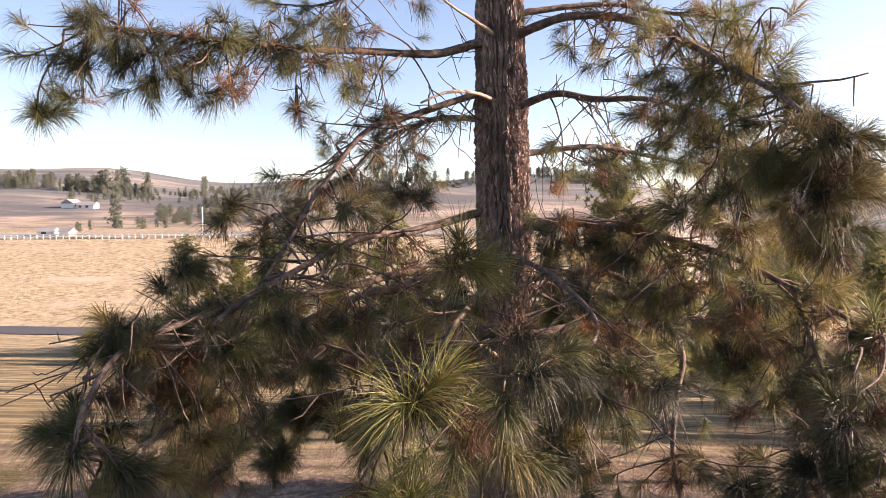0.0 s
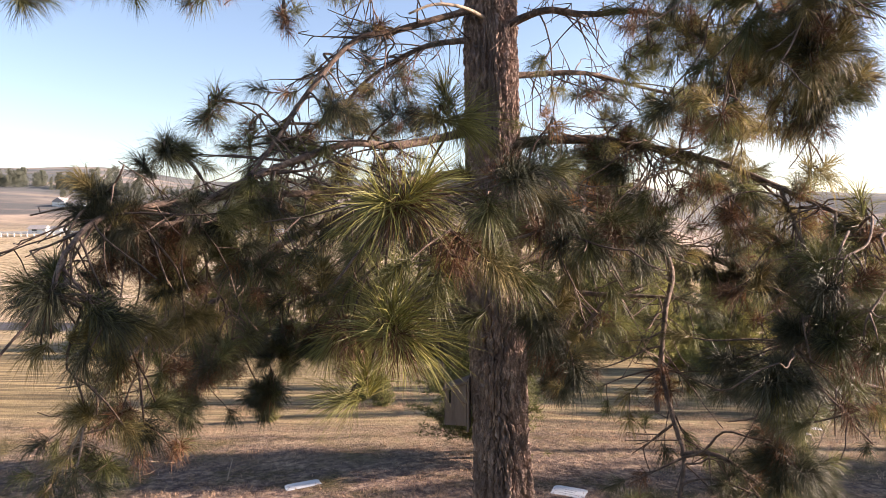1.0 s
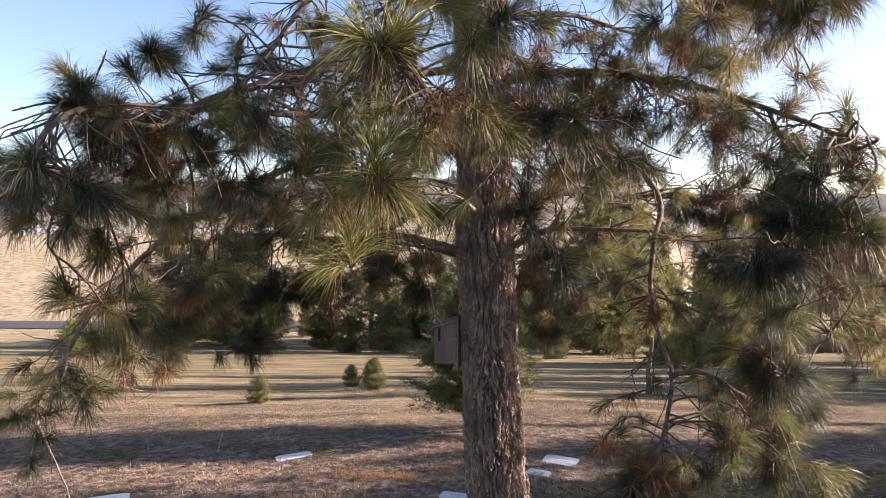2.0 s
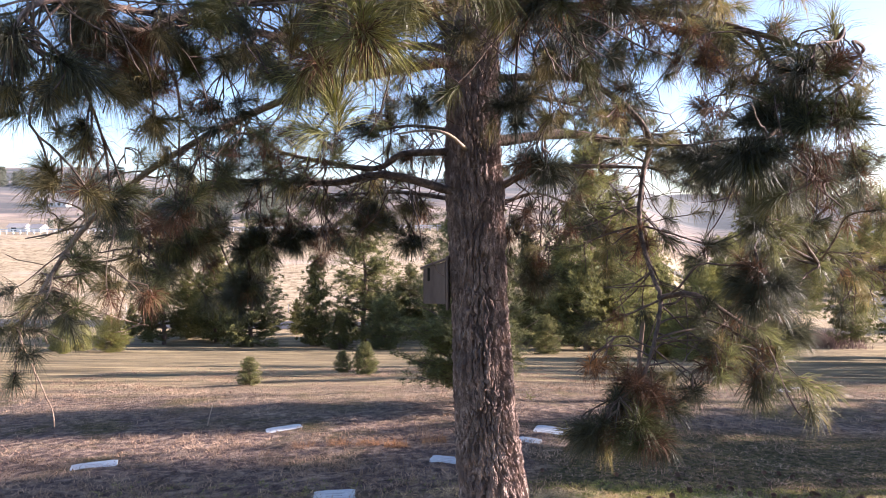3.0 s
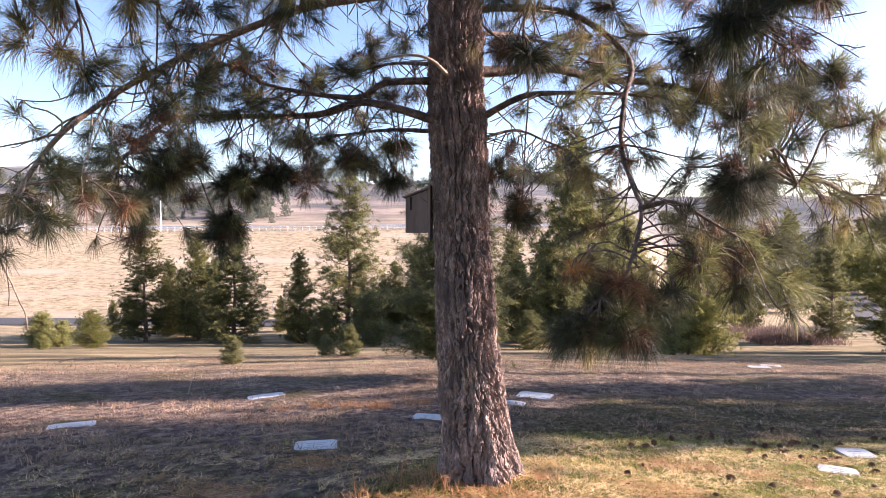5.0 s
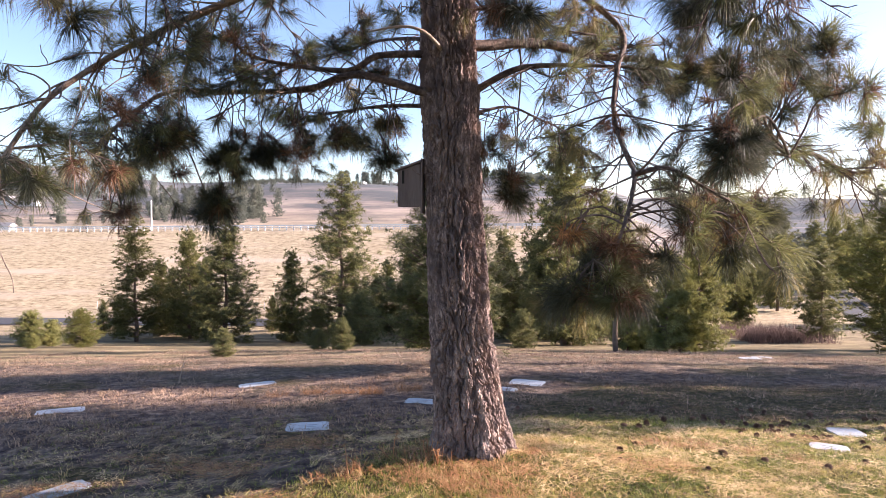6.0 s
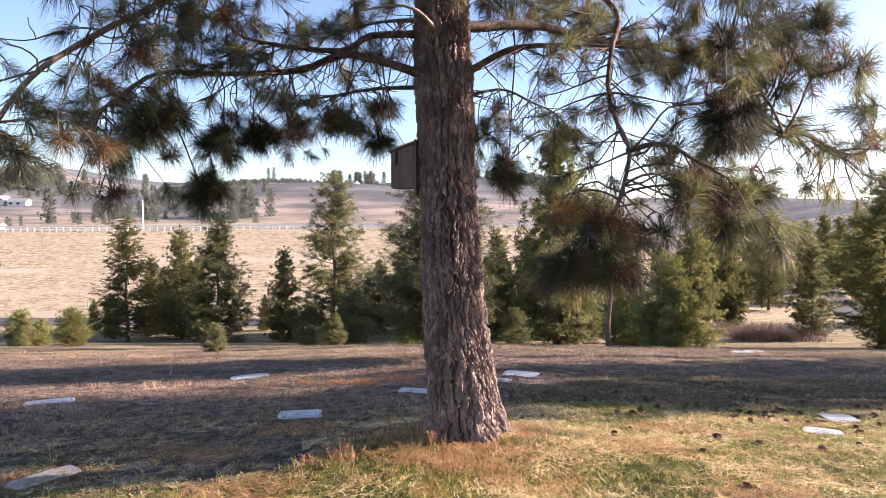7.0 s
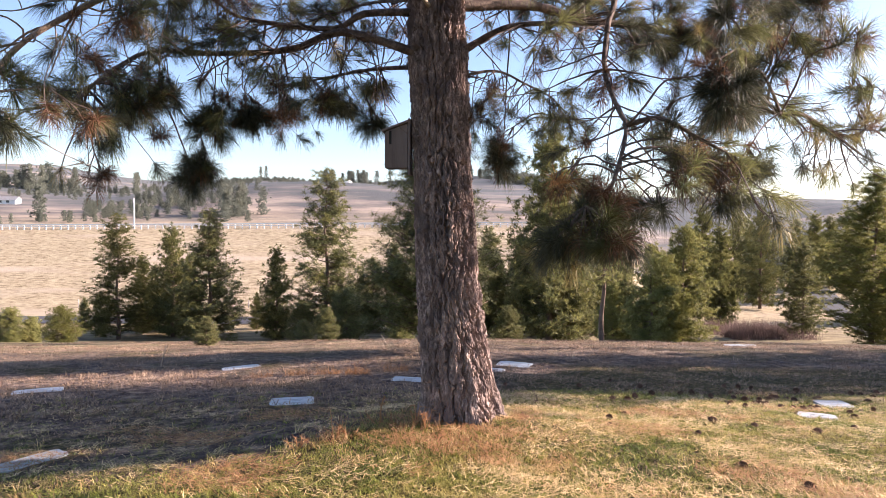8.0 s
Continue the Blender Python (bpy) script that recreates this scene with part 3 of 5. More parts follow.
# forked limb falling to the west
limb(0.040, [(0.05, 5.82, 5.89), (-0.65, 5.47, 5.6), (-0.98, 5.21, 5.44), (-1.26, 4.85, 4.97), (-1.44, 4.59, 4.56), (-1.55, 4.24, 4.26), (-1.74, 3.88, 4.03)],
     [(-1.27, 6.53, 4.63, 0.26, 'brown', 7), (-1.2, 6.18, 5.01, 0.25, 'dark', 7), (-0.72, 5.82, 4.94, 0.25, 'dark', 8), (-0.75, 5.29, 4.5, 0.25, 'straw', 7), (-1.05, 4.94, 4.34, 0.23, 'straw', 6), (-1.36, 4.76, 4.52, 0.21, 'green', 5), (-1.55, 4.59, 4.65, 0.18, 'brown', 4), (-0.41, 4.59, 4, 0.22, 'straw', 6), (-0.82, 4.59, 3.96, 0.22, 'green', 6), (-1.23, 4.59, 4.08, 0.22, 'straw', 6), (-1.85, 4.41, 4.74, 0.14, 'dark', 4), (-1.88, 3.79, 4.38, 0.12, 'dark', 4), (-1.97, 3.53, 3.95, 0.16, 'dark', 6), (-1.74, 3.88, 3.89, 0.21, 'dark', 8), (-1.82, 3.62, 3.83, 0.14, 'brown', 5), (-1.48, 4.59, 4.04, 0.19, 'straw', 5), (-1.73, 3.62, 3.57, 0.19, 'straw', 6), (-1.72, 4.41, 3.13, 0.31, 'dark', 9), (-1.93, 4.41, 2.93, 0.22, 'brown', 6), (-1.07, 5.12, 3.91, 0.26, 'dark', 8)], twigs=0.5)
# high limb to the west
limb(0.050, [(-0.07, 5.82, 6.3), (-0.45, 5.65, 6.17), (-0.99, 5.38, 6.13), (-1.41, 5.03, 6.07), (-1.83, 4.5, 5.99), (-2.25, 4.15, 5.97), (-2.52, 3.97, 5.96)],
     [(-1.42, 5.03, 5.96, 0.26, 'straw', 8), (-1.51, 5.03, 5.61, 0.22, 'brown', 6), (-1.02, 5.29, 5.88, 0.26, 'straw', 7), (-0.85, 5.38, 5.62, 0.22, 'straw', 6), (-1.95, 4.41, 5.93, 0.35, 'green', 10), (-2.21, 4.15, 5.83, 0.31, 'dark', 10), (-2.56, 3.97, 5.71, 0.22, 'dark', 7), (-1.8, 4.41, 5.66, 0.22, 'brown', 6), (-1.99, 4.24, 5.59, 0.18, 'dark', 5), (-2.6, 3.97, 5.5, 0.18, 'orange', 4), (-2.84, 3.88, 5.39, 0.22, 'green', 5), (-1.61, 4.68, 6.04, 0.26, 'dark', 8), (-1.12, 5.12, 6.28, 0.26, 'dark', 7), (-2.33, 3.97, 5.99, 0.31, 'dark', 8)], twigs=0.7)
# pale broken stick
limb(0.028, [(0.06, 5.74, 5.78), (-0.11, 5.56, 5.81), (-0.34, 5.38, 5.78), (-0.54, 5.29, 5.68)], twigs=0)
# pale broken stick, higher
limb(0.030, [(0.03, 5.74, 6.38), (-0.13, 5.56, 6.44), (-0.27, 5.38, 6.48), (-0.38, 5.29, 6.54)], twigs=0)
# pale snag across the front of the trunk
limb(0.024, [(0.1, 5.7, 3.5), (-0.03, 5.62, 3.6), (-0.22, 5.6, 3.64), (-0.52, 5.66, 3.61)], twigs=0)
# near limb to the south-west
limb(0.045, [(-0.19, 5.74, 4.4), (-0.94, 4.94, 4.22), (-1.6, 4.15, 4.14), (-1.94, 3.37, 4.03), (-1.92, 2.91, 3.86), (-1.85, 2.65, 3.65)],
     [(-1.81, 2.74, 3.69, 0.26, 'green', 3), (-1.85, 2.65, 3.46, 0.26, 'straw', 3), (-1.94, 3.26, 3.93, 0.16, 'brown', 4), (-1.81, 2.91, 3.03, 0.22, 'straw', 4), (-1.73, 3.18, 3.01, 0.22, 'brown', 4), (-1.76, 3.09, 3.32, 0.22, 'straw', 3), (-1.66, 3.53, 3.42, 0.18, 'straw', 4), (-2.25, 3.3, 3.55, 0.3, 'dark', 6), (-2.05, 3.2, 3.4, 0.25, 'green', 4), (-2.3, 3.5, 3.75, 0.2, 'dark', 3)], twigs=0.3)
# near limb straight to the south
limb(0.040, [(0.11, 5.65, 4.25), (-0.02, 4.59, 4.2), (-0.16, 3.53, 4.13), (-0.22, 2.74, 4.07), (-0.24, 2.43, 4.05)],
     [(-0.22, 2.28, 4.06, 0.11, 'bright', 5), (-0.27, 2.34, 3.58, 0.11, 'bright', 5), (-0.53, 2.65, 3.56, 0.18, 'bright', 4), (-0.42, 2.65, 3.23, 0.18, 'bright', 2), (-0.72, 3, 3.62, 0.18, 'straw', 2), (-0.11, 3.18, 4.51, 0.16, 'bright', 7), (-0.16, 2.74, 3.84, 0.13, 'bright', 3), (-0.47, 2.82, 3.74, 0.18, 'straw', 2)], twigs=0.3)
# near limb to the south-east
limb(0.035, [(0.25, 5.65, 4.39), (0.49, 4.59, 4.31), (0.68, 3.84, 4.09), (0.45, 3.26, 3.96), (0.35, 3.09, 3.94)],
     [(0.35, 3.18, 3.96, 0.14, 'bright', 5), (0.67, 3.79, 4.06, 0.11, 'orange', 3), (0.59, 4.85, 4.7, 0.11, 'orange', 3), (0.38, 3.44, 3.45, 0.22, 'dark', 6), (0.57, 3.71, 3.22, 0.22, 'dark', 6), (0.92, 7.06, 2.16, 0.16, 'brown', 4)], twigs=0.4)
# dead-ended stub to the east
limb(0.045, [(0.41, 5.96, 3.15), (0.78, 5.82, 3.32), (1.08, 5.69, 3.33), (1.53, 5.65, 3.32), (1.8, 5.65, 3.31)],
     [(1.13, 5.82, 3.05, 0.11, 'brown', 3), (0.81, 5.91, 3.21, 0.13, 'green', 2)], twigs=0.5)
# mostly dark tufts: shade of the crown above put into the needle colour
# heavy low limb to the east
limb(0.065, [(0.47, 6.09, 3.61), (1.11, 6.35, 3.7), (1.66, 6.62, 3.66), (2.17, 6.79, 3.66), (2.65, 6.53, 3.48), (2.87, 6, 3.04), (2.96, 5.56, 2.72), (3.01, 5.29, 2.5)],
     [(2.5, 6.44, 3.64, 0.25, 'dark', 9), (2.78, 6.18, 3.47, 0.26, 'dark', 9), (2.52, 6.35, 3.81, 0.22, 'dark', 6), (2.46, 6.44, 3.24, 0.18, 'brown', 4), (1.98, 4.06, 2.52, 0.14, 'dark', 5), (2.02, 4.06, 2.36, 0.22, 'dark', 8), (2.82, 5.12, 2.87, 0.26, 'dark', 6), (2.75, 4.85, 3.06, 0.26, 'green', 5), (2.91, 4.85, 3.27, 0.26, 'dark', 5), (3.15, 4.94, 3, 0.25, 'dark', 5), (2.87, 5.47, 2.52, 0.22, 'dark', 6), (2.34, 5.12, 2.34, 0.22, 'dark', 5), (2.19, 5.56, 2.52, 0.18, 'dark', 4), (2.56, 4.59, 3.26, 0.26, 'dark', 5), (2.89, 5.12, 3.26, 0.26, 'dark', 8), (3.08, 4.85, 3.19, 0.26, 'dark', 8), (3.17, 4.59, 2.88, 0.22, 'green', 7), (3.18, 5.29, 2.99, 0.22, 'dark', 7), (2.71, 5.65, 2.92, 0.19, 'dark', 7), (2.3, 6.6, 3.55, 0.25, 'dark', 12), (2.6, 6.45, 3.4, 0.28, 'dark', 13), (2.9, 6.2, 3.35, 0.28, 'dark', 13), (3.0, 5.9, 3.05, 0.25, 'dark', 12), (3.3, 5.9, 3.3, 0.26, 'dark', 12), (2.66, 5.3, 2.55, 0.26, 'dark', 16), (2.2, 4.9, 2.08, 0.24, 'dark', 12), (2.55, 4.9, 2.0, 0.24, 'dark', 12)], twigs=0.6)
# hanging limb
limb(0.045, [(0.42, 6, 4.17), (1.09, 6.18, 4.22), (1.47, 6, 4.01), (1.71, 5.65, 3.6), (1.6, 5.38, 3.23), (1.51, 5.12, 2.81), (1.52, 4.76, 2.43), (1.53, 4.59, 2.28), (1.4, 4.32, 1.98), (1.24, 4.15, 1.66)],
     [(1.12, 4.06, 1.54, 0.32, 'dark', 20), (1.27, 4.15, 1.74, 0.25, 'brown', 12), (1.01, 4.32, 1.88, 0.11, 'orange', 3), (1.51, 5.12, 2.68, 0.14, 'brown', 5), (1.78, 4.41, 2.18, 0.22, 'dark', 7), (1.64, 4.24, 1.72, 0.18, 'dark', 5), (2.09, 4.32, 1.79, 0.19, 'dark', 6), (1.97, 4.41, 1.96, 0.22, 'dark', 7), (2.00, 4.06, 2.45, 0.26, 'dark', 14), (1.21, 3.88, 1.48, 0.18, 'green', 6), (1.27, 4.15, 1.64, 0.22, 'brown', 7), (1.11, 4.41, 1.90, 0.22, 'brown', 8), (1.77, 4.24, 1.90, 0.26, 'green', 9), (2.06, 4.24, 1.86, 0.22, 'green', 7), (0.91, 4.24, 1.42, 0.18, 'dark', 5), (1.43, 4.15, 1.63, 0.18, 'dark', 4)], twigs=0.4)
# side branch of the hanging limb
limb(0.025, [(1.52, 4.63, 2.29), (1.74, 4.5, 2.33), (1.98, 4.41, 2.18), (2.2, 4.32, 2.04)], twigs=0.8)
# long limb to the south-east
limb(0.055, [(0.31, 5.87, 4.66), (0.83, 5.65, 4.69), (1.25, 5.38, 4.62), (1.65, 5.21, 4.52), (1.97, 5.03, 4.4), (2.23, 4.76, 4.22), (2.49, 4.5, 4.04), (2.63, 4.32, 3.88)],
     [(1.29, 5.38, 4.71, 0.18, 'brown', 5), (1.7, 5.12, 4.7, 0.22, 'brown', 6), (2.02, 4.94, 4.58, 0.22, 'straw', 6), (2.27, 4.68, 4.13, 0.18, 'brown', 5), (2.57, 4.32, 3.99, 0.26, 'dark', 8), (1.98, 3.44, 3.66, 0.22, 'green', 8), (2.12, 4.41, 3.51, 0.26, 'dark', 8), (1.93, 3.44, 3.46, 0.19, 'green', 6), (2.16, 4.59, 3.85, 0.22, 'dark', 6), (1.87, 4.85, 4.03, 0.18, 'brown', 5), (2, 3.26, 3.36, 0.22, 'green', 7), (1.44, 5.21, 3.92, 0.18, 'dark', 5), (1.97, 3.97, 2.81, 0.22, 'green', 6), (2.12, 4.15, 3.06, 0.22, 'dark', 6)], twigs=0.8)
# limb to the east
limb(0.045, [(0.33, 5.87, 4.7), (0.79, 5.74, 4.71), (1.15, 5.56, 4.68), (1.52, 5.38, 4.55), (1.86, 5.21, 4.35)],
     [(0.62, 5.29, 4.64, 0.22, 'dark', 6), (1.02, 5.47, 4.54, 0.25, 'brown', 7), (1.21, 5.12, 4.42, 0.25, 'dark', 7), (1.35, 4.85, 4.27, 0.25, 'dark', 7), (0.8, 4.94, 4.13, 0.22, 'dark', 6), (0.97, 4.59, 3.9, 0.22, 'brown', 6), (0.55, 5.47, 4.4, 0.19, 'dark', 5), (1.01, 5.56, 4.52, 0.22, 'dark', 6), (1.4, 5.47, 4.65, 0.22, 'dark', 6), (1.04, 5.47, 4.28, 0.13, 'orange', 4), (0.78, 5.65, 4.49, 0.13, 'dark', 4), (1.53, 5.29, 4.9, 0.26, 'dark', 7), (1.95, 4.85, 4.08, 0.13, 'orange', 4), (1.19, 5.29, 4, 0.22, 'dark', 6)], twigs=0.8)
# high back limb to the east
limb(0.040, [(0.38, 6.09, 5.34), (1.09, 6.53, 5.45), (1.67, 6.88, 5.39), (2.18, 6.88, 5.27), (2.57, 6.71, 5.14)],
     [(0.62, 6.18, 5, 0.13, 'orange', 4), (1.74, 6.53, 5.57, 0.26, 'dark', 6), (2.24, 6.71, 5.19, 0.26, 'dark', 7), (2.66, 6.53, 5.01, 0.26, 'straw', 7)], twigs=0.9)
# high limb to the east
limb(0.045, [(0.31, 5.82, 5.74), (0.62, 5.74, 5.83), (0.94, 5.65, 5.76), (1.37, 5.47, 5.72), (1.7, 5.12, 5.5), (1.94, 4.76, 5.2)],
     [(1.37, 5.47, 5.61, 0.22, 'brown', 5), (1.58, 5.12, 5.5, 0.26, 'dark', 7), (1.89, 4.76, 5.52, 0.31, 'straw', 9), (1.81, 4.94, 5.14, 0.31, 'dark', 7), (2.05, 4.59, 5.18, 0.31, 'straw', 7), (1.74, 4.94, 4.68, 0.22, 'brown', 6), (2.06, 4.59, 4.72, 0.26, 'straw', 7), (2.0, 4.9, 5.05, 0.3, 'dark', 12), (2.4, 4.8, 5.1, 0.3, 'green', 12), (2.65, 4.7, 4.95, 0.28, 'dark', 12), (1.2, 5.2, 5.2, 0.22, 'green', 6), (2.2, 4.6, 5.4, 0.26, 'green', 8)], twigs=0.8)
# top limb to the south-east
limb(0.050, [(0.31, 5.82, 6.38), (0.65, 5.65, 6.46), (1.04, 5.47, 6.41), (1.4, 5.12, 6.18), (1.61, 4.41, 5.75), (1.73, 3.88, 5.46), (1.79, 3.44, 5.16)],
     [(1.33, 5.03, 5.36, 0.25, 'green', 6), (1.59, 4.59, 5.23, 0.26, 'straw', 7), (1.82, 4.24, 5.13, 0.23, 'straw', 6), (1.77, 3.44, 4.82, 0.19, 'straw', 7), (1.59, 4.06, 4.71, 0.22, 'straw', 7), (1.43, 4.41, 4.81, 0.25, 'dark', 6), (2.01, 3.62, 4.68, 0.18, 'green', 6), (1.93, 4.06, 4.61, 0.22, 'straw', 6), (1.93, 3.62, 4.56, 0.18, 'dark', 5), (1.94, 3.62, 5.07, 0.18, 'straw', 5), (2.1, 4.06, 4.3, 0.14, 'straw', 4), (1, 5.47, 6.21, 0.18, 'straw', 5), (1.43, 4.94, 6.05, 0.26, 'straw', 7), (1.61, 4.32, 5.62, 0.31, 'straw', 9), (1.7, 3.88, 5.33, 0.31, 'green', 7), (1.76, 3.44, 5.14, 0.26, 'straw', 6), (1.68, 4.06, 5.63, 0.26, 'green', 7), (1.51, 4.68, 5.62, 0.26, 'dark', 7), (1.77, 3.35, 4.85, 0.22, 'straw', 6), (1.78, 3.71, 4.87, 0.22, 'straw', 5), (1.64, 4.32, 5.87, 0.26, 'straw', 7), (1.56, 4.41, 6.04, 0.26, 'green', 6), (1.74, 4.06, 5.89, 0.22, 'straw', 5), (1.78, 3.53, 4.94, 0.22, 'straw', 6)], twigs=0.8)
# near limb to the east
limb(0.016, [(2.23, 4.76, 4.22), (2.22, 4.15, 3.53), (1.91, 3.71, 3.37), (1.6, 3.26, 3.21)],
     [(1.57, 3.22, 3.2, 0.18, 'dark', 6), (1.81, 3.44, 3.37, 0.19, 'dark', 4), (1.69, 3.88, 3.55, 0.19, 'brown', 4), (2.31, 4.06, 3.69, 0.22, 'green', 3), (2.71, 4.32, 3.6, 0.25, 'straw', 4), (2.57, 4.24, 3.98, 0.26, 'straw', 4), (2.41, 4.41, 3.06, 0.18, 'dark', 5), (1.78, 4.59, 3.97, 0.26, 'brown', 6)], twigs=0.7)
# thin limb at the back
limb(0.020, [(0.43, 6.26, 3), (0.81, 6.62, 3.13), (1.14, 6.88, 3.06), (1.47, 7.06, 2.94), (1.61, 7.15, 2.75)],
     [(1.08, 7.06, 2.73, 0.18, 'green', 4), (1.65, 7.06, 2.7, 0.13, 'green', 3), (0.74, 6.71, 2.89, 0.18, 'brown', 6), (0.83, 6.71, 2.23, 0.26, 'dark', 16), (0.67, 6.88, 2.71, 0.26, 'dark', 12), (0.91, 6.88, 2.41, 0.21, 'green', 8), (0.83, 6.71, 2.46, 0.16, 'brown', 5)], twigs=0.6)
# back limb to the north-east
limb(0.032, [(0.35, 6.2, 4.0), (0.8, 6.8, 4.15), (1.4, 7.2, 4.1), (1.9, 7.4, 3.9)],
     [(0.7, 7.0, 4.1, 0.22, 'brown', 9), (1.1, 7.1, 3.95, 0.2, 'straw', 7), (1.5, 7.2, 4.25, 0.25, 'brown', 9), (1.9, 7.3, 4.0, 0.25, 'dark', 9), (0.95, 6.9, 4.4, 0.22, 'straw', 7)], twigs=0.6)
# back limb to the north-west
limb(0.032, [(0.05, 6.2, 3.7), (-0.5, 6.8, 3.85), (-1.1, 7.2, 3.8)],
     [(-0.45, 6.9, 3.55, 0.2, 'brown', 9), (-0.75, 7.0, 4.1, 0.25, 'dark', 10), (-0.3, 6.7, 4.1, 0.2, 'dark', 8), (-1.1, 7.2, 3.9, 0.22, 'dark', 9), (-0.4, 6.8, 2.95, 0.16, 'straw', 6)], twigs=0.6)
# far east limb
limb(0.030, [(3.11, 5.47, 2.52), (3.4, 5.65, 2.56), (3.77, 5.82, 2.44), (4.03, 5.91, 2.42), (4.41, 6.09, 2.6)],
     [(3.82, 5.82, 2.41, 0.22, 'straw', 7), (4.14, 6, 2.53, 0.22, 'straw', 7), (4.07, 6, 2.89, 0.22, 'green', 6), (4.23, 6, 2.79, 0.22, 'straw', 6)], twigs=0.8)

# upper crown, above the walk: whorls of limbs up to the tip
for i in range(18):
    z = 6.6 + i * 0.4
    a = i * 2.4 + rng.uniform(-0.3, 0.3)
    reach = max(0.5, 3.4 * (1 - (z - 6) / 9.5)) * rng.uniform(0.8, 1.1)
    x0 = float(np.interp(z, TRUNK_Z, TRUNK_X))
    c, s = math.cos(a), math.sin(a)
    pts = [(x0 + c * 0.1, TREE_Y + s * 0.1, z), (x0 + c * reach * 0.4, TREE_Y + s * reach * 0.4, z + 0.15),
           (x0 + c * reach * 0.75, TREE_Y + s * reach * 0.75, z + 0.1), (x0 + c * reach, TREE_Y + s * reach, z + 0.25)]
    limb(0.04, pts, [(x0 + c * reach * k, TREE_Y + s * reach * k, z + 0.1, 0.3, "green", 5) for k in (0.55, 0.95)], twigs=0.4)

# the tufts: those nearest the clear side are parts of their own, the rest is joined
order = sorted(range(len(tufts)), key=lambda i: tufts[i][0].y + 0.4 * max(0, tufts[i][0].z - 5.5) * 4)
own = set(order[:300])
rest = {}
for i, (p, head, k, kind, size, at) in enumerate(tufts):
    if i in own:
        ob = new("needle_tuft", tuft_data[kind, k, i % 2])
        ob.parent = limbs[at]
        ob.matrix_basis = Matrix.LocRotScale(p, Euler((0, 0, head)), (size, size, size))
    else:
        rest.setdefault(kind, []).append((p, head, k, size, i % 2))
for kind, rows in rest.items():
    VV, FF, base = [], [], 0
    for p, head, k, size, v in rows:
        tv, tf = tuft_rough[kind, k, v]
        c, s = math.cos(head) * size, math.sin(head) * size
        VV.append(np.stack([tv[:, 0] * c - tv[:, 1] * s + p.x, tv[:, 0] * s + tv[:, 1] * c + p.y, tv[:, 2] * size + p.z], -1))
        FF.append(np.where(tf >= 0, tf + base, -1))
        base += len(tv)
    faces = [tuple(q for q in f if q >= 0) for f in np.concatenate(FF).tolist()]
    pine_part("foliage", mesh_of("foliage", np.concatenate(VV), faces, NEEDLE[kind]), kind="stuff")


# ---- pines across the valley ----
def far_pine(height, seed, clump, density, low=0.08, width=0.2, blades=12, slender=0.085, rise=0.033, taper=0.75):
    """Trunk and crown of a pine: whorled limbs with many small sprays of needles, uneven, with gaps."""
    r = random.Random(seed)
    t = Builder()
    lean = r.uniform(-0.02, 0.02)
    axis = [Vector((lean * height * (k / 12) ** 2, 0.01 * height * math.sin(k), height * k / 12)) for k in range(13)]
    axis[0] = Vector((0, 0, -0.4))
    t.tube(axis, height * 0.017 + 0.03, 0.02, 8)
    V, F = [], []
    z = height * low
    while z < height * 0.985:
        share = (z - height * low) / (height * (1 - low))
        reach = height * width * (1 - share) ** taper * (0.65 + 0.35 * min(1, share * 5)) + 0.15
        for _ in range(r.randint(5, 8)):
            a = r.uniform(0, 6.283)
            L = reach * r.uniform(0.6, 1.12)
            climb = r.uniform(0.0, 0.4) + 0.4 * share
            root = Vector((lean * z * z / height, 0, z))
            tip = root + Vector((math.cos(a) * L, math.sin(a) * L, L * climb))
            sag = Vector((0, 0, -0.1 * L))
            t.tube([root, (root + tip) / 2 + sag, tip], 0.012 + 0.012 * L, 0.008, 3)
            for _ in range(max(2, int(L / clump * density))):
                u = r.uniform(0.2, 1.03) ** 0.8
                c = root.lerp(tip, u) + sag * 4 * u * (1 - u)
                spread = clump * 1.1 * (0.4 + u)
                c = c + Vector((r.gauss(0, spread * .6), r.gauss(0, spread * .6), r.gauss(0.1 * clump, spread * .35)))
                for _ in range(blades):
                    d = Vector((r.gauss(0, 1), r.gauss(0, 1), r.gauss(0.35, 0.8))).normalized()
                    e = d.orthogonal().normalized() * clump * slender
                    q = c + d * clump * 0.12
                    b = len(V)
                    V += [q - e, q + e, c + d * clump * r.uniform(0.6, 1.0)]
                    F.append((b, b + 1, b + 2))
        z += height * rise * r.uniform(0.7, 1.3)
    return t.mesh("trunk", M_TRUNK, True), V, F


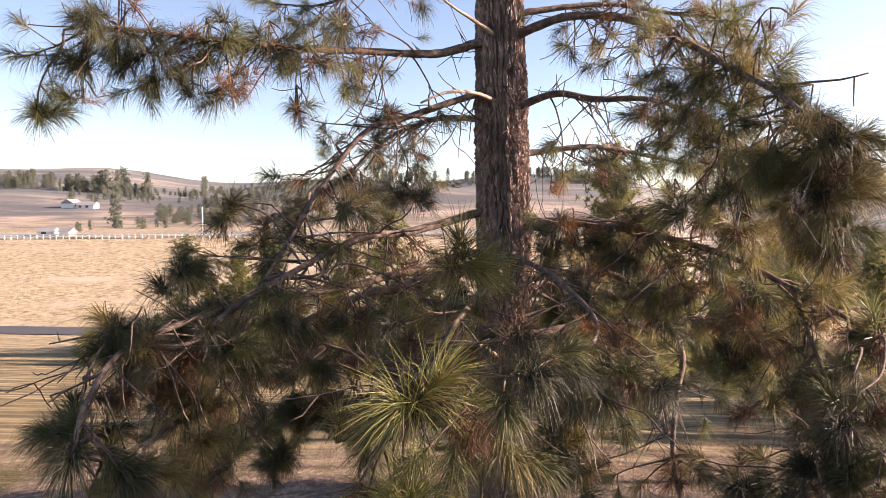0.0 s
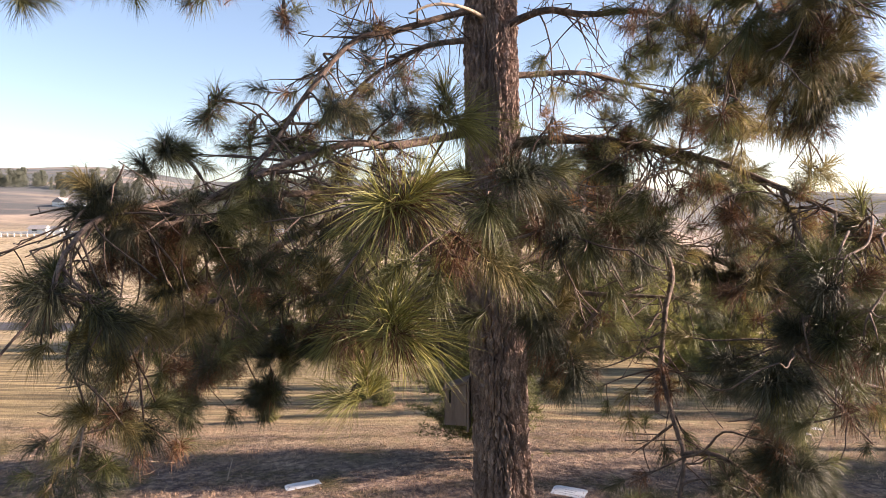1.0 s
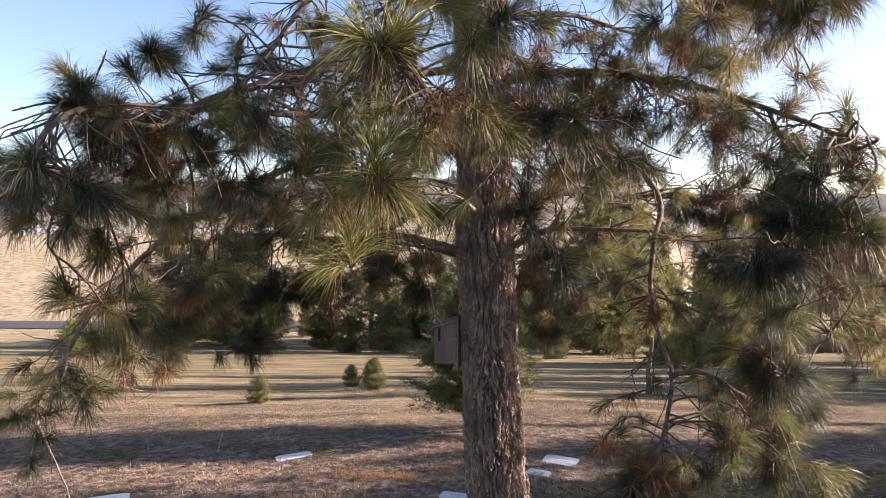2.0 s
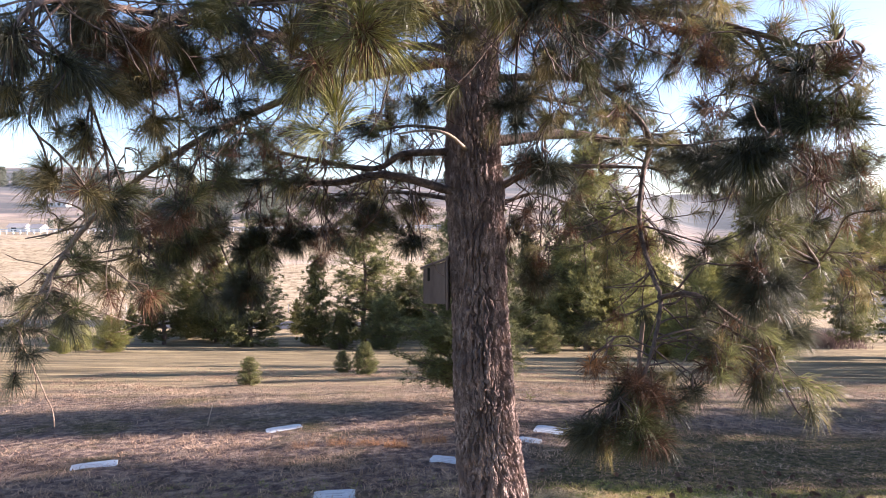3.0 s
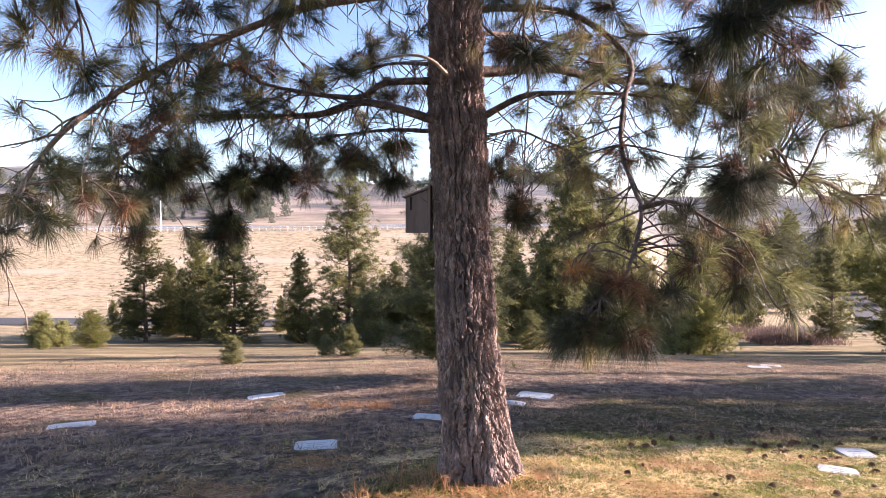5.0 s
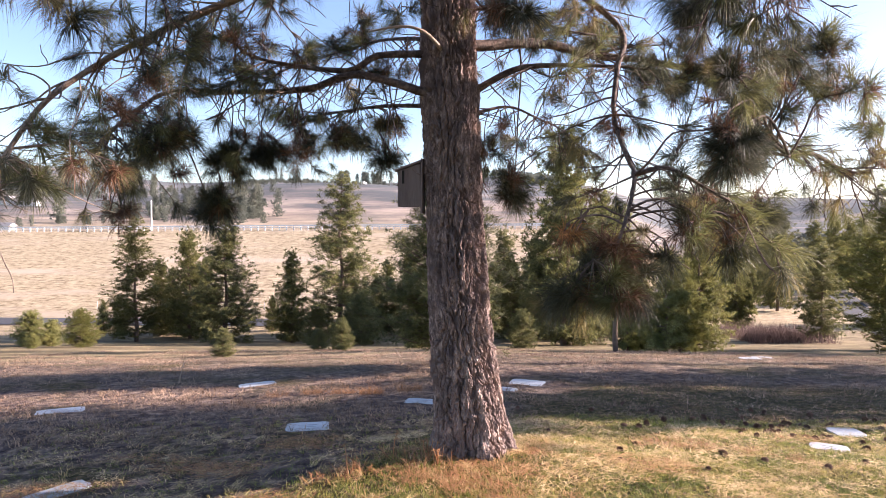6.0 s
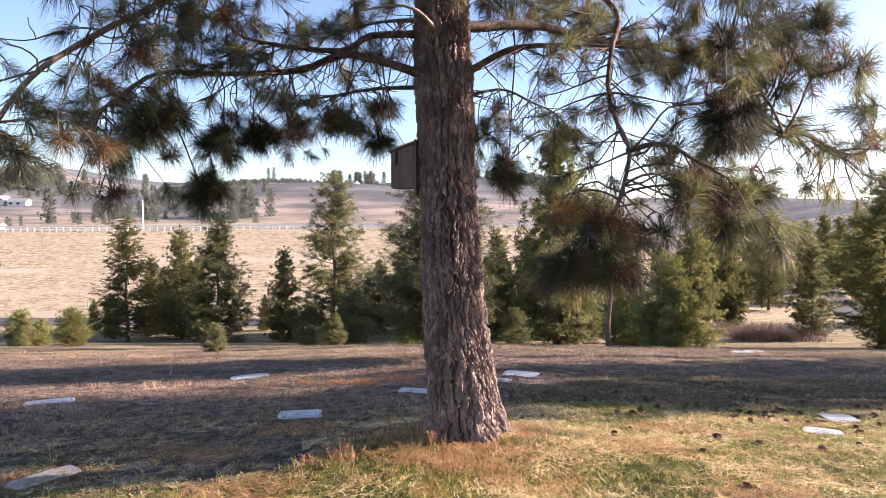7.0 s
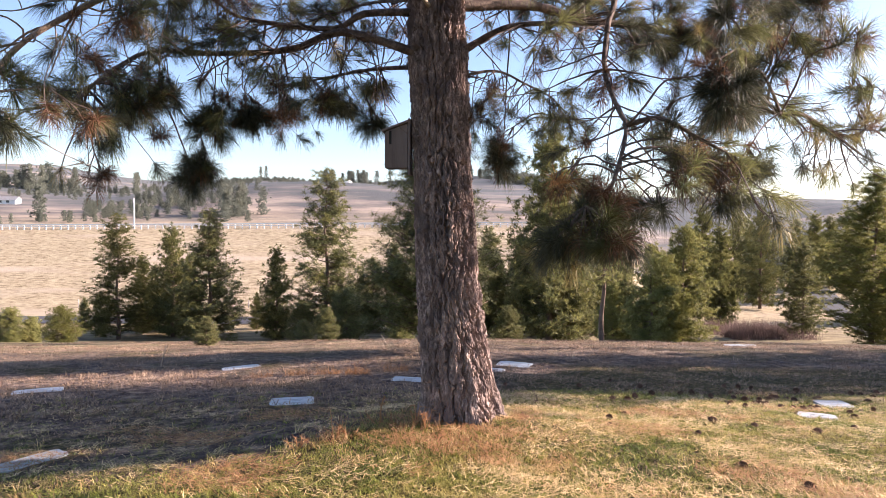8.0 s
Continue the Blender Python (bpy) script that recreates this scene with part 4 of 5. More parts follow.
KIND = {}
for key, args, material in (("full", (16, 11, 0.5, 2.6, 0.03, 0.3, 22, 0.065, 0.028, 0.8), M_PINE), ("slim", (16, 12, 0.5, 2.6, 0.03, 0.245, 22, 0.065, 0.028, 0.75), M_PINE),
                            ("open", (16, 13, 0.55, 2.4, 0.05, 0.26, 22, 0.065, 0.034, 0.6), M_PINE), ("sunny", (14, 14, 0.48, 2.6, 0.03, 0.32, 22, 0.065, 0.03, 0.65), M_YOUNG_LIT),
                            ("column", (18, 19, 0.5, 2.8, 0.03, 0.11, 12, 0.12, 0.033, 0.32), M_PINE),
                            ("high", (14.7, 22, 0.36, 4.0, 0.7, 0.06, 14, 0.13, 0.02, 0.3), M_PINE), ("shade", (16, 21, 0.75, 1.5, 0.04, 0.3, 8, 0.15), M_PINE), ("bush", (4, 15, 0.28, 2.4, 0.02, 0.55), M_YOUNG_LIT), ("near", (5.2, 16, 0.24, 3.2, 0.1, 0.34, 30, 0.03), M_PINE),
                            ("low", (4, 23, 0.26, 2.4, 0.02, 0.5, 16, 0.06), M_PINE), ("pole", (8, 17, 0.28, 2.0, 0.42, 0.2, 16, 0.05), M_YOUNG_LIT)):
    tm, cv, cf = far_pine(*args)
    KIND[key] = (args[0], tm, mesh_of("crown", cv, cf, material))


def plant(key, x, y, top, turn, label, group="pines across the valley"):
    h0, tm, cm = KIND[key]
    base = land_at(x, y)
    s = max(0.2, (top - base) / h0)
    t = tagged(new("pine_tree"), label, "tree", group)
    t.matrix_basis = Matrix.LocRotScale((x, y, base), Euler((0, 0, turn)), (s, s, s))
    part("trunk", tm, t)
    part("crown", cm, t)
    return t


DARK, LIT, YOUNG = "dark green pine on the lower slope", "olive green pine lit by low sun", "small yellow-green young pine"
for key, x, y, top, label in (
        ("open", -41.8, 88, 2.0, LIT), ("slim", -41.1, 94, -3.3, DARK), ("full", -50.4, 96, -9.8, DARK), ("slim", -35.6, 91, 0.9, DARK),
        ("full", -29.0, 86.5, 3.2, LIT), ("slim", -40.1, 96, -4.9, DARK), ("full", -35.5, 97, -3.7, DARK), ("full", -46.6, 93, -8.8, DARK),
        ("bush", -43.4, 68, -7.7, YOUNG), ("bush", -42.3, 70, -8.9, YOUNG), ("bush", -37.5, 67, -7.4, YOUNG), ("bush", -39.4, 62, -9.0, YOUNG),
        ("slim", -20.5, 88, -1.8, DARK), ("open", -14.1, 90, 8.2, LIT), ("low", -10.1, 81, -6.9, YOUNG), ("low", -15.7, 80, -8.6, YOUNG),
        ("slim", -8.4, 98, -3.6, DARK), ("full", -10.0, 97, -5.7, DARK), ("full", -4.9, 96, -1.4, DARK), ("bush", -3.0, 70, -8.5, YOUNG),
        ("full", -26.1, 99, -9.3, DARK), ("full", 9.7, 92, -2.0, DARK), ("slim", 9.3, 99, 1.2, DARK), ("slim", 15.9, 84, 14.9, LIT),
        ("full", 13.6, 94, 0.4, DARK), ("slim", 23.2, 95, 7.1, DARK), ("full", 18.8, 86, -0.2, DARK), ("full", 27.8, 98, 1.3, DARK),
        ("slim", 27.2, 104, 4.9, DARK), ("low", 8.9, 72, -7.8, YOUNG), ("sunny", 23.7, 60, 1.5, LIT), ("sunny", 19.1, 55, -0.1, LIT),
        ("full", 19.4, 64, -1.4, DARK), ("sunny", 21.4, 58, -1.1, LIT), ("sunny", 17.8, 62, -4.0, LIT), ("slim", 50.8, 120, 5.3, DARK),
        ("slim", 47.0, 104, 1.4, DARK), ("slim", 71.9, 150, 5.6, DARK), ("open", 66.1, 128, 4.6, DARK), ("slim", 79.1, 160, 3.5, DARK),
        ("slim", 85.6, 150, 3.1, DARK), ("slim", 98.8, 165, 4.7, DARK), ("slim", 105.9, 170, 4.1, DARK), ("open", 53.3, 91, -0.9, LIT),
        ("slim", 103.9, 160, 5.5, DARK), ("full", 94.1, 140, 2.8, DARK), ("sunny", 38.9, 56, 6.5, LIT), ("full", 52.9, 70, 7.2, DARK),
        ("slim", 79.8, 110, 5.5, DARK)):
    plant(key, x, y, top, x * 1.7, label)
plant("near", 0.2, 13.7, 3.3, 0.4, "dark green young pine close behind the big trunk", "young pines on the brow")
plant("pole", 5.85, 21.2, 2.6, 1.0, "slim young pine with a bare lower trunk", "young pines on the brow")
plant("low", -6.11, 18.22, -1.40, 0.6, "pine sapling in the dry grass", "young pines on the brow")
plant("low", -3.28, 21.57, -1.31, 2.0, "low bushy pine sapling in the dry grass", "young pines on the brow")
plant("low", -4.43, 23.57, -2.04, 1.1, "pine sapling in the dry grass", "young pines on the brow")

# pines on the same lawn, east of the walk, whose long shadows cross it
for key, x, y, top, turn in (("column", 22.0, 12.9, 18.0, 0.3), ("high", 24.0, 11.55, 11.8, 3.3), ("high", 27.0, 13.1, 13.4, 2.3), ("full", 25.0, 16.1, 8.4, 1.3), ("high", 30.0, 19.3, 16.0, 1.3),
                             ("shade", 34.0, 25.5, 9.0, 4.1), ("shade", 30.0, 29.7, 13.0, 2.2), ("shade", 38.0, 37.8, 14.0, 4.0), ("shade", 43.0, 46.8, 11.0, 1.0), ("shade", 52.0, 52.3, 12.0, 5.0)):
    plant(key, x, y, top, turn, "tall pine on the lawn to the east", "pines on the lawn")
for k in range(9):
    plant("shade", 84.0 + 8.4 * k, 81.0 + 9.0 * k, -3.0 - 0.4 * k, k * 1.1, "tall pine on the valley side to the east", "pines on the lawn")

# far woods on the hills
wv, wf = [], []
rw = random.Random(5)


PROTO = []
for k in range(5):
    _, pv, pf = far_pine(10, 60 + k, 0.75, 0.9, 0.03, 0.17 + 0.025 * k, 8, 0.2, 0.06, 0.7)
    PROTO.append((np.array([tuple(q) for q in pv]) / 10, np.array(pf)))
wv_n = 0


def far_crown(x, y, h, wide=1.0):
    global wv_n
    pv, pf = rw.choice(PROTO)
    wv.append(pv * h * np.array([wide * rw.uniform(0.8, 1.15), wide * rw.uniform(0.8, 1.15), 1]) + np.array([x, y, land_at(x, y) - 0.02 * h]))
    wf.append(pf + wv_n)
    wv_n += len(pv)


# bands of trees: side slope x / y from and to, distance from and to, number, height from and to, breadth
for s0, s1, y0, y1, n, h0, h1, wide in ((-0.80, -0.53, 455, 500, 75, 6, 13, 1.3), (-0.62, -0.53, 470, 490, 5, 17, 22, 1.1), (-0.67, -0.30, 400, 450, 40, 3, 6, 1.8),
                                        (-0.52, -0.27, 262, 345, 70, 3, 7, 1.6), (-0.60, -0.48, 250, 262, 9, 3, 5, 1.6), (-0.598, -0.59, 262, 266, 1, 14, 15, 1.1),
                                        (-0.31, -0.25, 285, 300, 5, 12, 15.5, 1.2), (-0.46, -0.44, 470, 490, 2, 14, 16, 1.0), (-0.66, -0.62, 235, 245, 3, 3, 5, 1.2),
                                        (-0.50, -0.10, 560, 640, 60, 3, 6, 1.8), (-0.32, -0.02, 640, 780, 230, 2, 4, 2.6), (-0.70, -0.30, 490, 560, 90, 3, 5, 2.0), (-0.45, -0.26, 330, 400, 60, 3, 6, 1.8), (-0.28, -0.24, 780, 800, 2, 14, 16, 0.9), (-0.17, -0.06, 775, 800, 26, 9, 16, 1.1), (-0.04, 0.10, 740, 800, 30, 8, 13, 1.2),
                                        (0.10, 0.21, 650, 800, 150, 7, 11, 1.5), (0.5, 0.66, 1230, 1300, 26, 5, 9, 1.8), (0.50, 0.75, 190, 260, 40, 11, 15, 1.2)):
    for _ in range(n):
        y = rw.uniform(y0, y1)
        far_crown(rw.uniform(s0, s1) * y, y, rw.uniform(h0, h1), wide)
tagged(new("far_woods", mesh_of("far_woods", np.concatenate(wv), np.concatenate(wf).tolist(), M_HAZY_WOODS)), "scattered dark pines on the far hills", "trees", kind="stuff")


# ---- roads, rail, posts, houses ----
def strip(name, y0, y1, lift, x0, x1, step=4.0):
    xx = np.arange(x0, x1 + step, step)
    Vs, Fs = [], []
    for i, x in enumerate(xx):
        for y in (y0, y1):
            Vs.append((x, y, land_at(x, (y0 + y1) / 2) + lift))
    for i in range(len(xx) - 1):
        Fs.append((2 * i, 2 * i + 2, 2 * i + 3, 2 * i + 1))
    return mesh_of(name, Vs, Fs, M_ROAD)


tagged(new("road", strip("road", 182.6, 189.5, 0.3, -260, 70)), "grey highway along the top of the embankment", "road", kind="structure")
tagged(new("road", strip("road", 103.5, 111.0, 0.15, -200, 10)), "dark country road in the valley bottom", "road", kind="structure")


def guardrail():
    g = tagged(new("guardrail"), "pale steel guardrail on posts beside the highway", "guardrail")
    xx = np.arange(-200, 62, 2.0)
    g.location = (float(xx[0]), 182.0, land_at(xx[0], 182.0))
    inv = Matrix.Translation(-Vector(g.location))
    bm = bmesh.new()
    for a, c in zip(xx[:-1], xx[1:]):
        za, zc = land_at(a, 182.0) + 1.05, land_at(c, 182.0) + 1.05
        for up, dy in ((0.32, 0.0), (0.16, -0.05), (-0.25, 0.0)):
            vs = [bm.verts.new(v) for v in ((a, 181.9 + dy, za + up - 0.07), (c, 181.9 + dy, zc + up - 0.07), (c, 181.9 + dy, zc + up + 0.1), (a, 181.9 + dy, za + up + 0.1),
                                            (a, 181.99 + dy, za + up - 0.07), (c, 181.99 + dy, zc + up - 0.07), (c, 181.99 + dy, zc + up + 0.1), (a, 181.99 + dy, za + up + 0.1))]
            for f in ((0, 1, 2, 3), (7, 6, 5, 4), (3, 2, 6, 7), (0, 4, 5, 1)):
                bm.faces.new([vs[k] for k in f])
    r = part("rail", from_bm("rail", bm, M_RAIL), g)
    r.matrix_parent_inverse = inv
    bm = bmesh.new()
    box(bm, 0, 0, 0.5, 0.3, 0.2, 1.2)
    me = from_bm("post", bm, M_WHITE)
    for x in xx:
        p = part("post", me, g)
        p.matrix_parent_inverse = inv
        p.matrix_basis = pose(float(x), 182.2, land_at(x, 182.2))


guardrail()


def utility_pole(x, y, h):
    b = Builder()
    z = land_at(x, y)
    b.tube([Vector((0, 0, -0.5)), Vector((0, 0, h * 0.5)), Vector((0, 0, h))], 0.22, 0.16, 10)
    p = tagged(new("utility_pole"), "pale wooden utility pole beside the highway", "pole")
    p.location = (x, y, z)
    part("pole", b.mesh("pole", M_WHITE, True), p)
    bm = bmesh.new()
    box(bm, 0, 0, h + 0.02, 0.4, 0.4, 0.08, bevel=0.02)
    part("cap", from_bm("cap", bm, M_POST), p)


utility_pole(-86.0, 191.5, 8.9)


def house(x, y, w, d, h, turn, label):
    z = land_at(x, y)
    g = tagged(new("house"), label, "house")
    g.matrix_basis = pose(x, y, z, 0, 0, turn)
    bm = bmesh.new()
    box(bm, 0, 0, h / 2 - 0.5, w, d, h + 1)
    part("wall", from_bm("wall", bm, M_WHITE), g)
    bm = bmesh.new()
    o = 0.5
    a = [bm.verts.new(v) for v in ((-w / 2 - o, -d / 2 - o, h - 0.1), (w / 2 + o, -d / 2 - o, h - 0.1), (w / 2 + o, d / 2 + o, h - 0.1), (-w / 2 - o, d / 2 + o, h - 0.1),
                                   (-w / 2 - o, 0, h + d * 0.32), (w / 2 + o, 0, h + d * 0.32))]
    for f in ((0, 1, 5, 4), (2, 3, 4, 5), (0, 4, 3), (1, 2, 5), (3, 2, 1, 0)):
        bm.faces.new([a[k] for k in f])
    part("roof", from_bm("roof", bm, M_ROOF), g)
    for k in range(int(w // 4)):
        bm = bmesh.new()
        box(bm, -w / 2 + 2 + 4 * k, -d / 2 - 0.05, h * 0.55, 1.6, 0.12, 1.3)
        part("window", from_bm("window", bm, M_GLASS), g)


house(-235.0, 369.0, 10, 6, 2.2, 4, "white farmhouse with a grey roof on the hill")
house(-246.0, 371.0, 8, 8, 2.6, 84, "grey gabled farm building beside the white house")
house(-150.7, 214.0, 5, 4, 1.5, 6, "low white shed behind the highway")
house(-143.2, 213.0, 3.6, 3.5, 1.4, -4, "low white shed behind the highway")


def dome(x, y, r):
    g = tagged(new("domed_building"), "white domed farm building on the ridge", "building")
    g.location = (x, y, land_at(x, y))
    b = Builder()
    n = 24
    prof = [(r, -1), (r, r * 0.5)] + [(r * math.cos(a), r * 0.5 + r * math.sin(a)) for a in np.linspace(0.1, 1.5, 8)]
    for q, zz in prof:
        b.v += [Vector((q * math.cos(6.283 * k / n), q * math.sin(6.283 * k / n), zz)) for k in range(n)]
    for i in range(len(prof) - 1):
        b.f += [(i * n + k, i * n + (k + 1) % n, (i + 1) * n + (k + 1) % n, (i + 1) * n + k) for k in range(n)]
    b.f.append(tuple((len(prof) - 1) * n + k for k in range(n)))
    part("dome", b.mesh("dome", M_WHITE, True), g)


dome(-65.5, 530.0, 2.8)


def post(name, x, y, h, r, material, label, lean=0.0):
    b = Builder()
    b.tube([Vector((0, 0, -0.3)), Vector((lean * h * 0.5, 0, h * 0.5)), Vector((lean * h, 0, h))], r, r * 0.8, 8)
    ob = tagged(new(name, b.mesh(name, material, True)), label, "post", "fence posts in the valley")
    ob.location = (x, y, land_at(x, y))


for k in range(16):
    post("fence_post", -62 + k * 6.0, 116.0, 1.5, 0.09, M_POST, "pale fence post along the valley road")

xy = [(62, 84), (70, 100), (82, 128), (100, 165), (112, 190)]
Vs = []
line = spline([(a, b, 0) for a, b in xy], 2.5)
for q in line:
    for o in (-3.2, 3.2):
        Vs.append((q.x + o, q.y, land_at(q.x + o, q.y) + 0.12))
tagged(new("road", mesh_of("road", Vs, [(2 * i, 2 * i + 1, 2 * i + 3, 2 * i + 2) for i in range(len(line) - 1)], M_ROAD)), "grey lane leading off between the valley pines", "road", kind="structure")

# bare reddish shrubs at the foot of the east slope
rs = random.Random(12)
sv, sf = [], []
for _ in range(150):
    x, y = rs.uniform(42, 54), rs.uniform(88, 100)
    z = land_at(x, y)
    for _ in range(14):
        d = Vector((rs.gauss(0, .5), rs.gauss(0, .5), 1)).normalized()
        e = Vector((0.05, 0.02, 0))
        b = len(sv)
        p = Vector((x + rs.gauss(0, .5), y + rs.gauss(0, .5), z))
        sv += [p - e, p + e, p + d * rs.uniform(1, 2.6)]
        sf.append((b, b + 1, b + 2))
tagged(new("shrubs", mesh_of("shrubs", sv, sf, M_SHRUB)), "bare reddish brown shrubs in the valley", "shrubs", kind="stuff")


# ---- things on the lawn ----
def plaque(x, y, w, d, turn, label, seed):
    """A flat stone set level with the turf, its face lettered with worn lines."""
    r = random.Random(seed)
    e = 0.2
    zx = (land_at(x + e, y) - land_at(x - e, y)) / (2 * e)
    zy = (land_at(x, y + e) - land_at(x, y - e)) / (2 * e)
    n = Vector((-zx * 0.15, -zy * 0.15, 1)).normalized()
    rot = n.to_track_quat("Z", "Y").to_matrix().to_4x4() @ pose(0, 0, 0, 0, 0, turn)
    g = tagged(new("grave_marker"), label, "stone marker", "flat stone markers")
    g.matrix_basis = Matrix.Translation((x, y, land_at(x, y) - 0.001)) @ rot
    bm = bmesh.new()
    rim = []
    for i in range(28):
        a = 2 * math.pi * i / 28
        c, q = math.cos(a), math.sin(a)
        k = 1 / max(abs(c), abs(q)) ** 0.94 * r.uniform(0.96, 1.02)
        rim.append(bm.verts.new((w / 2 * c * k, d / 2 * q * k, 0.013)))
    top = bm.faces.new(rim)
    out = bmesh.ops.extrude_face_region(bm, geom=[top])
    for v in out["geom"]:
        if isinstance(v, bmesh.types.BMVert):
            v.co.z -= 0.09
    bmesh.ops.recalc_face_normals(bm, faces=bm.faces)
    if not any(f.normal.z > 0.9 for f in bm.faces):
        bm.faces.new([v for v in rim])
    part("slab", from_bm("slab", bm, M_STONE), g)
    for k, share in enumerate((0.55, 0.38, 0.45)):
        bm = bmesh.new()
        box(bm, 0, d * (0.22 - 0.2 * k), 0.0145, w * share, d * 0.07, 0.004)
        part("inscription", from_bm("inscription", bm, M_LETTER), g)


for k, (x, y, w, d, turn) in enumerate(((-3.3, 11.9, 0.68, 0.42, -6), (-1.5, 7.72, 0.52, 0.36, 10), (-0.15, 9.3, 0.5, 0.34, 4), (1.68, 11.6, 0.62, 0.45, -8),
                                        (5.0, 7.56, 0.36, 0.42, -6), (4.3, 6.76, 0.38, 0.3, 3), (-5.52, 9.4, 0.64, 0.34, 8), (-3.32, 5.62, 0.56, 0.26, 14),
                                        (8.6, 17.6, 0.56, 0.4, 0), (9.4, 18.6, 0.56, 0.4, 0), (1.2, 10.76, 0.4, 0.3, 0))):
    plaque(x, y, w, d, turn, "pale flat stone marker set in the turf", k)


def nest_box():
    """A weathered board box nailed to the west face of the trunk."""
    g = tagged(new("nest_box"), "weathered grey-brown wooden nest box on the trunk", "birdhouse")
    g.matrix_basis = pose(-0.155, 5.93, 2.08, 0, 0, -6)
    t = 0.018
    for name, x, y, z, sx, sy, sz in (("back_board", 0.112, 0, 0.19, t, 0.2, 0.5), ("front_board", -0.1, 0, 0.155, t, 0.17, 0.31), ("side_panel", 0, -0.095, 0.17, 0.2, t, 0.34),
                                      ("side_panel", 0, 0.095, 0.17, 0.2, t, 0.34), ("floor_board", 0, 0, 0.01, 0.19, 0.17, t)):
        bm = bmesh.new()
        box(bm, x, y, z, sx, sy, sz, bevel=0.003)
        if name == "side_panel":
            for v in bm.verts:
                if v.co.z > 0.2:
                    v.co.z += (v.co.x) * 0.36 + 0.018
        part(name, from_bm(name, bm, M_BOX), g)
    bm = bmesh.new()
    box(bm, -0.01, 0, 0.372, 0.26, 0.25, 0.02, pose(0, 0, 0, 0, -20, 0), bevel=0.004)
    part("roof", from_bm("roof", bm, M_BOX), g)
    bm = bmesh.new()
    box(bm, -0.055, -0.1055, 0.27, 0.022, 0.004, 0.12)
    part("slot", from_bm("slot", bm, M_DARK), g, "dark vent slot")


nest_box()


def cone_mesh():
    b = Builder()
    r = random.Random(2)
    for i in range(70):
        u = i / 70
        a = i * 2.39996
        rad = 0.038 * math.sin(math.pi * min(0.97, 0.12 + 0.86 * u)) ** 0.7
        z = 0.1 * u
        o = Vector((math.cos(a), math.sin(a), 0))
        s = Vector((-o.y, o.x, 0)) * 0.011
        c = o * rad + Vector((0, 0, z))
        k = len(b.v)
        b.v += [o * rad * 0.3 + Vector((0, 0, z)), c - s, c + o * 0.006 + Vector((0, 0, 0.012)), c + s]
        b.f += [(k, k + 1, k + 2), (k, k + 2, k + 3), (k, k + 3, k + 1)]
    return b.mesh("pine_cone", M_CONE)


cone = cone_mesh()
rc = random.Random(21)
for i in range(105):
    x, y = (rc.gauss(4.6, 1.4), rc.gauss(7.6, 0.6)) if i < 85 else (rc.uniform(0.5, 6), rc.uniform(3.8, 8.5))
    if math.hypot(x - 0.4, y - 5.96) < 0.5 or math.hypot(x - 5.0, y - 7.5) < 0.4 or math.hypot(x - 4.3, y - 6.76) < 0.35:
        continue
    ob = tagged(new("pine_cone", cone), "dark brown fallen pine cone in the grass", "pine cone", "fallen pine cones")
    s = rc.uniform(0.55, 0.85)
    ob.matrix_basis = Matrix.LocRotScale((x, y, land_at(x, y) + 0.03 * s + 0.012), Euler((radians(90 + rc.uniform(-25, 25)), 0, rc.uniform(0, 6.28))), (s, s, s))

for x, y, h, lean, label in ((-4.92, 12.2, 0.42, 0.3, "dry bent stalk standing in the turf"), (-0.86, 15.6, 0.25, -0.7, "pale broken stick standing in the turf")):
    b = Builder()
    b.tube([Vector((0, 0, -0.05)), Vector((lean * h * .5, 0, h * .5)), Vector((lean * h, 0, h))], 0.014, 0.008, 6)
    ob = tagged(new("stalk", b.mesh("stalk", M_PALE, True)), label, "stalk")
    ob.location = (x, y, land_at(x, y))


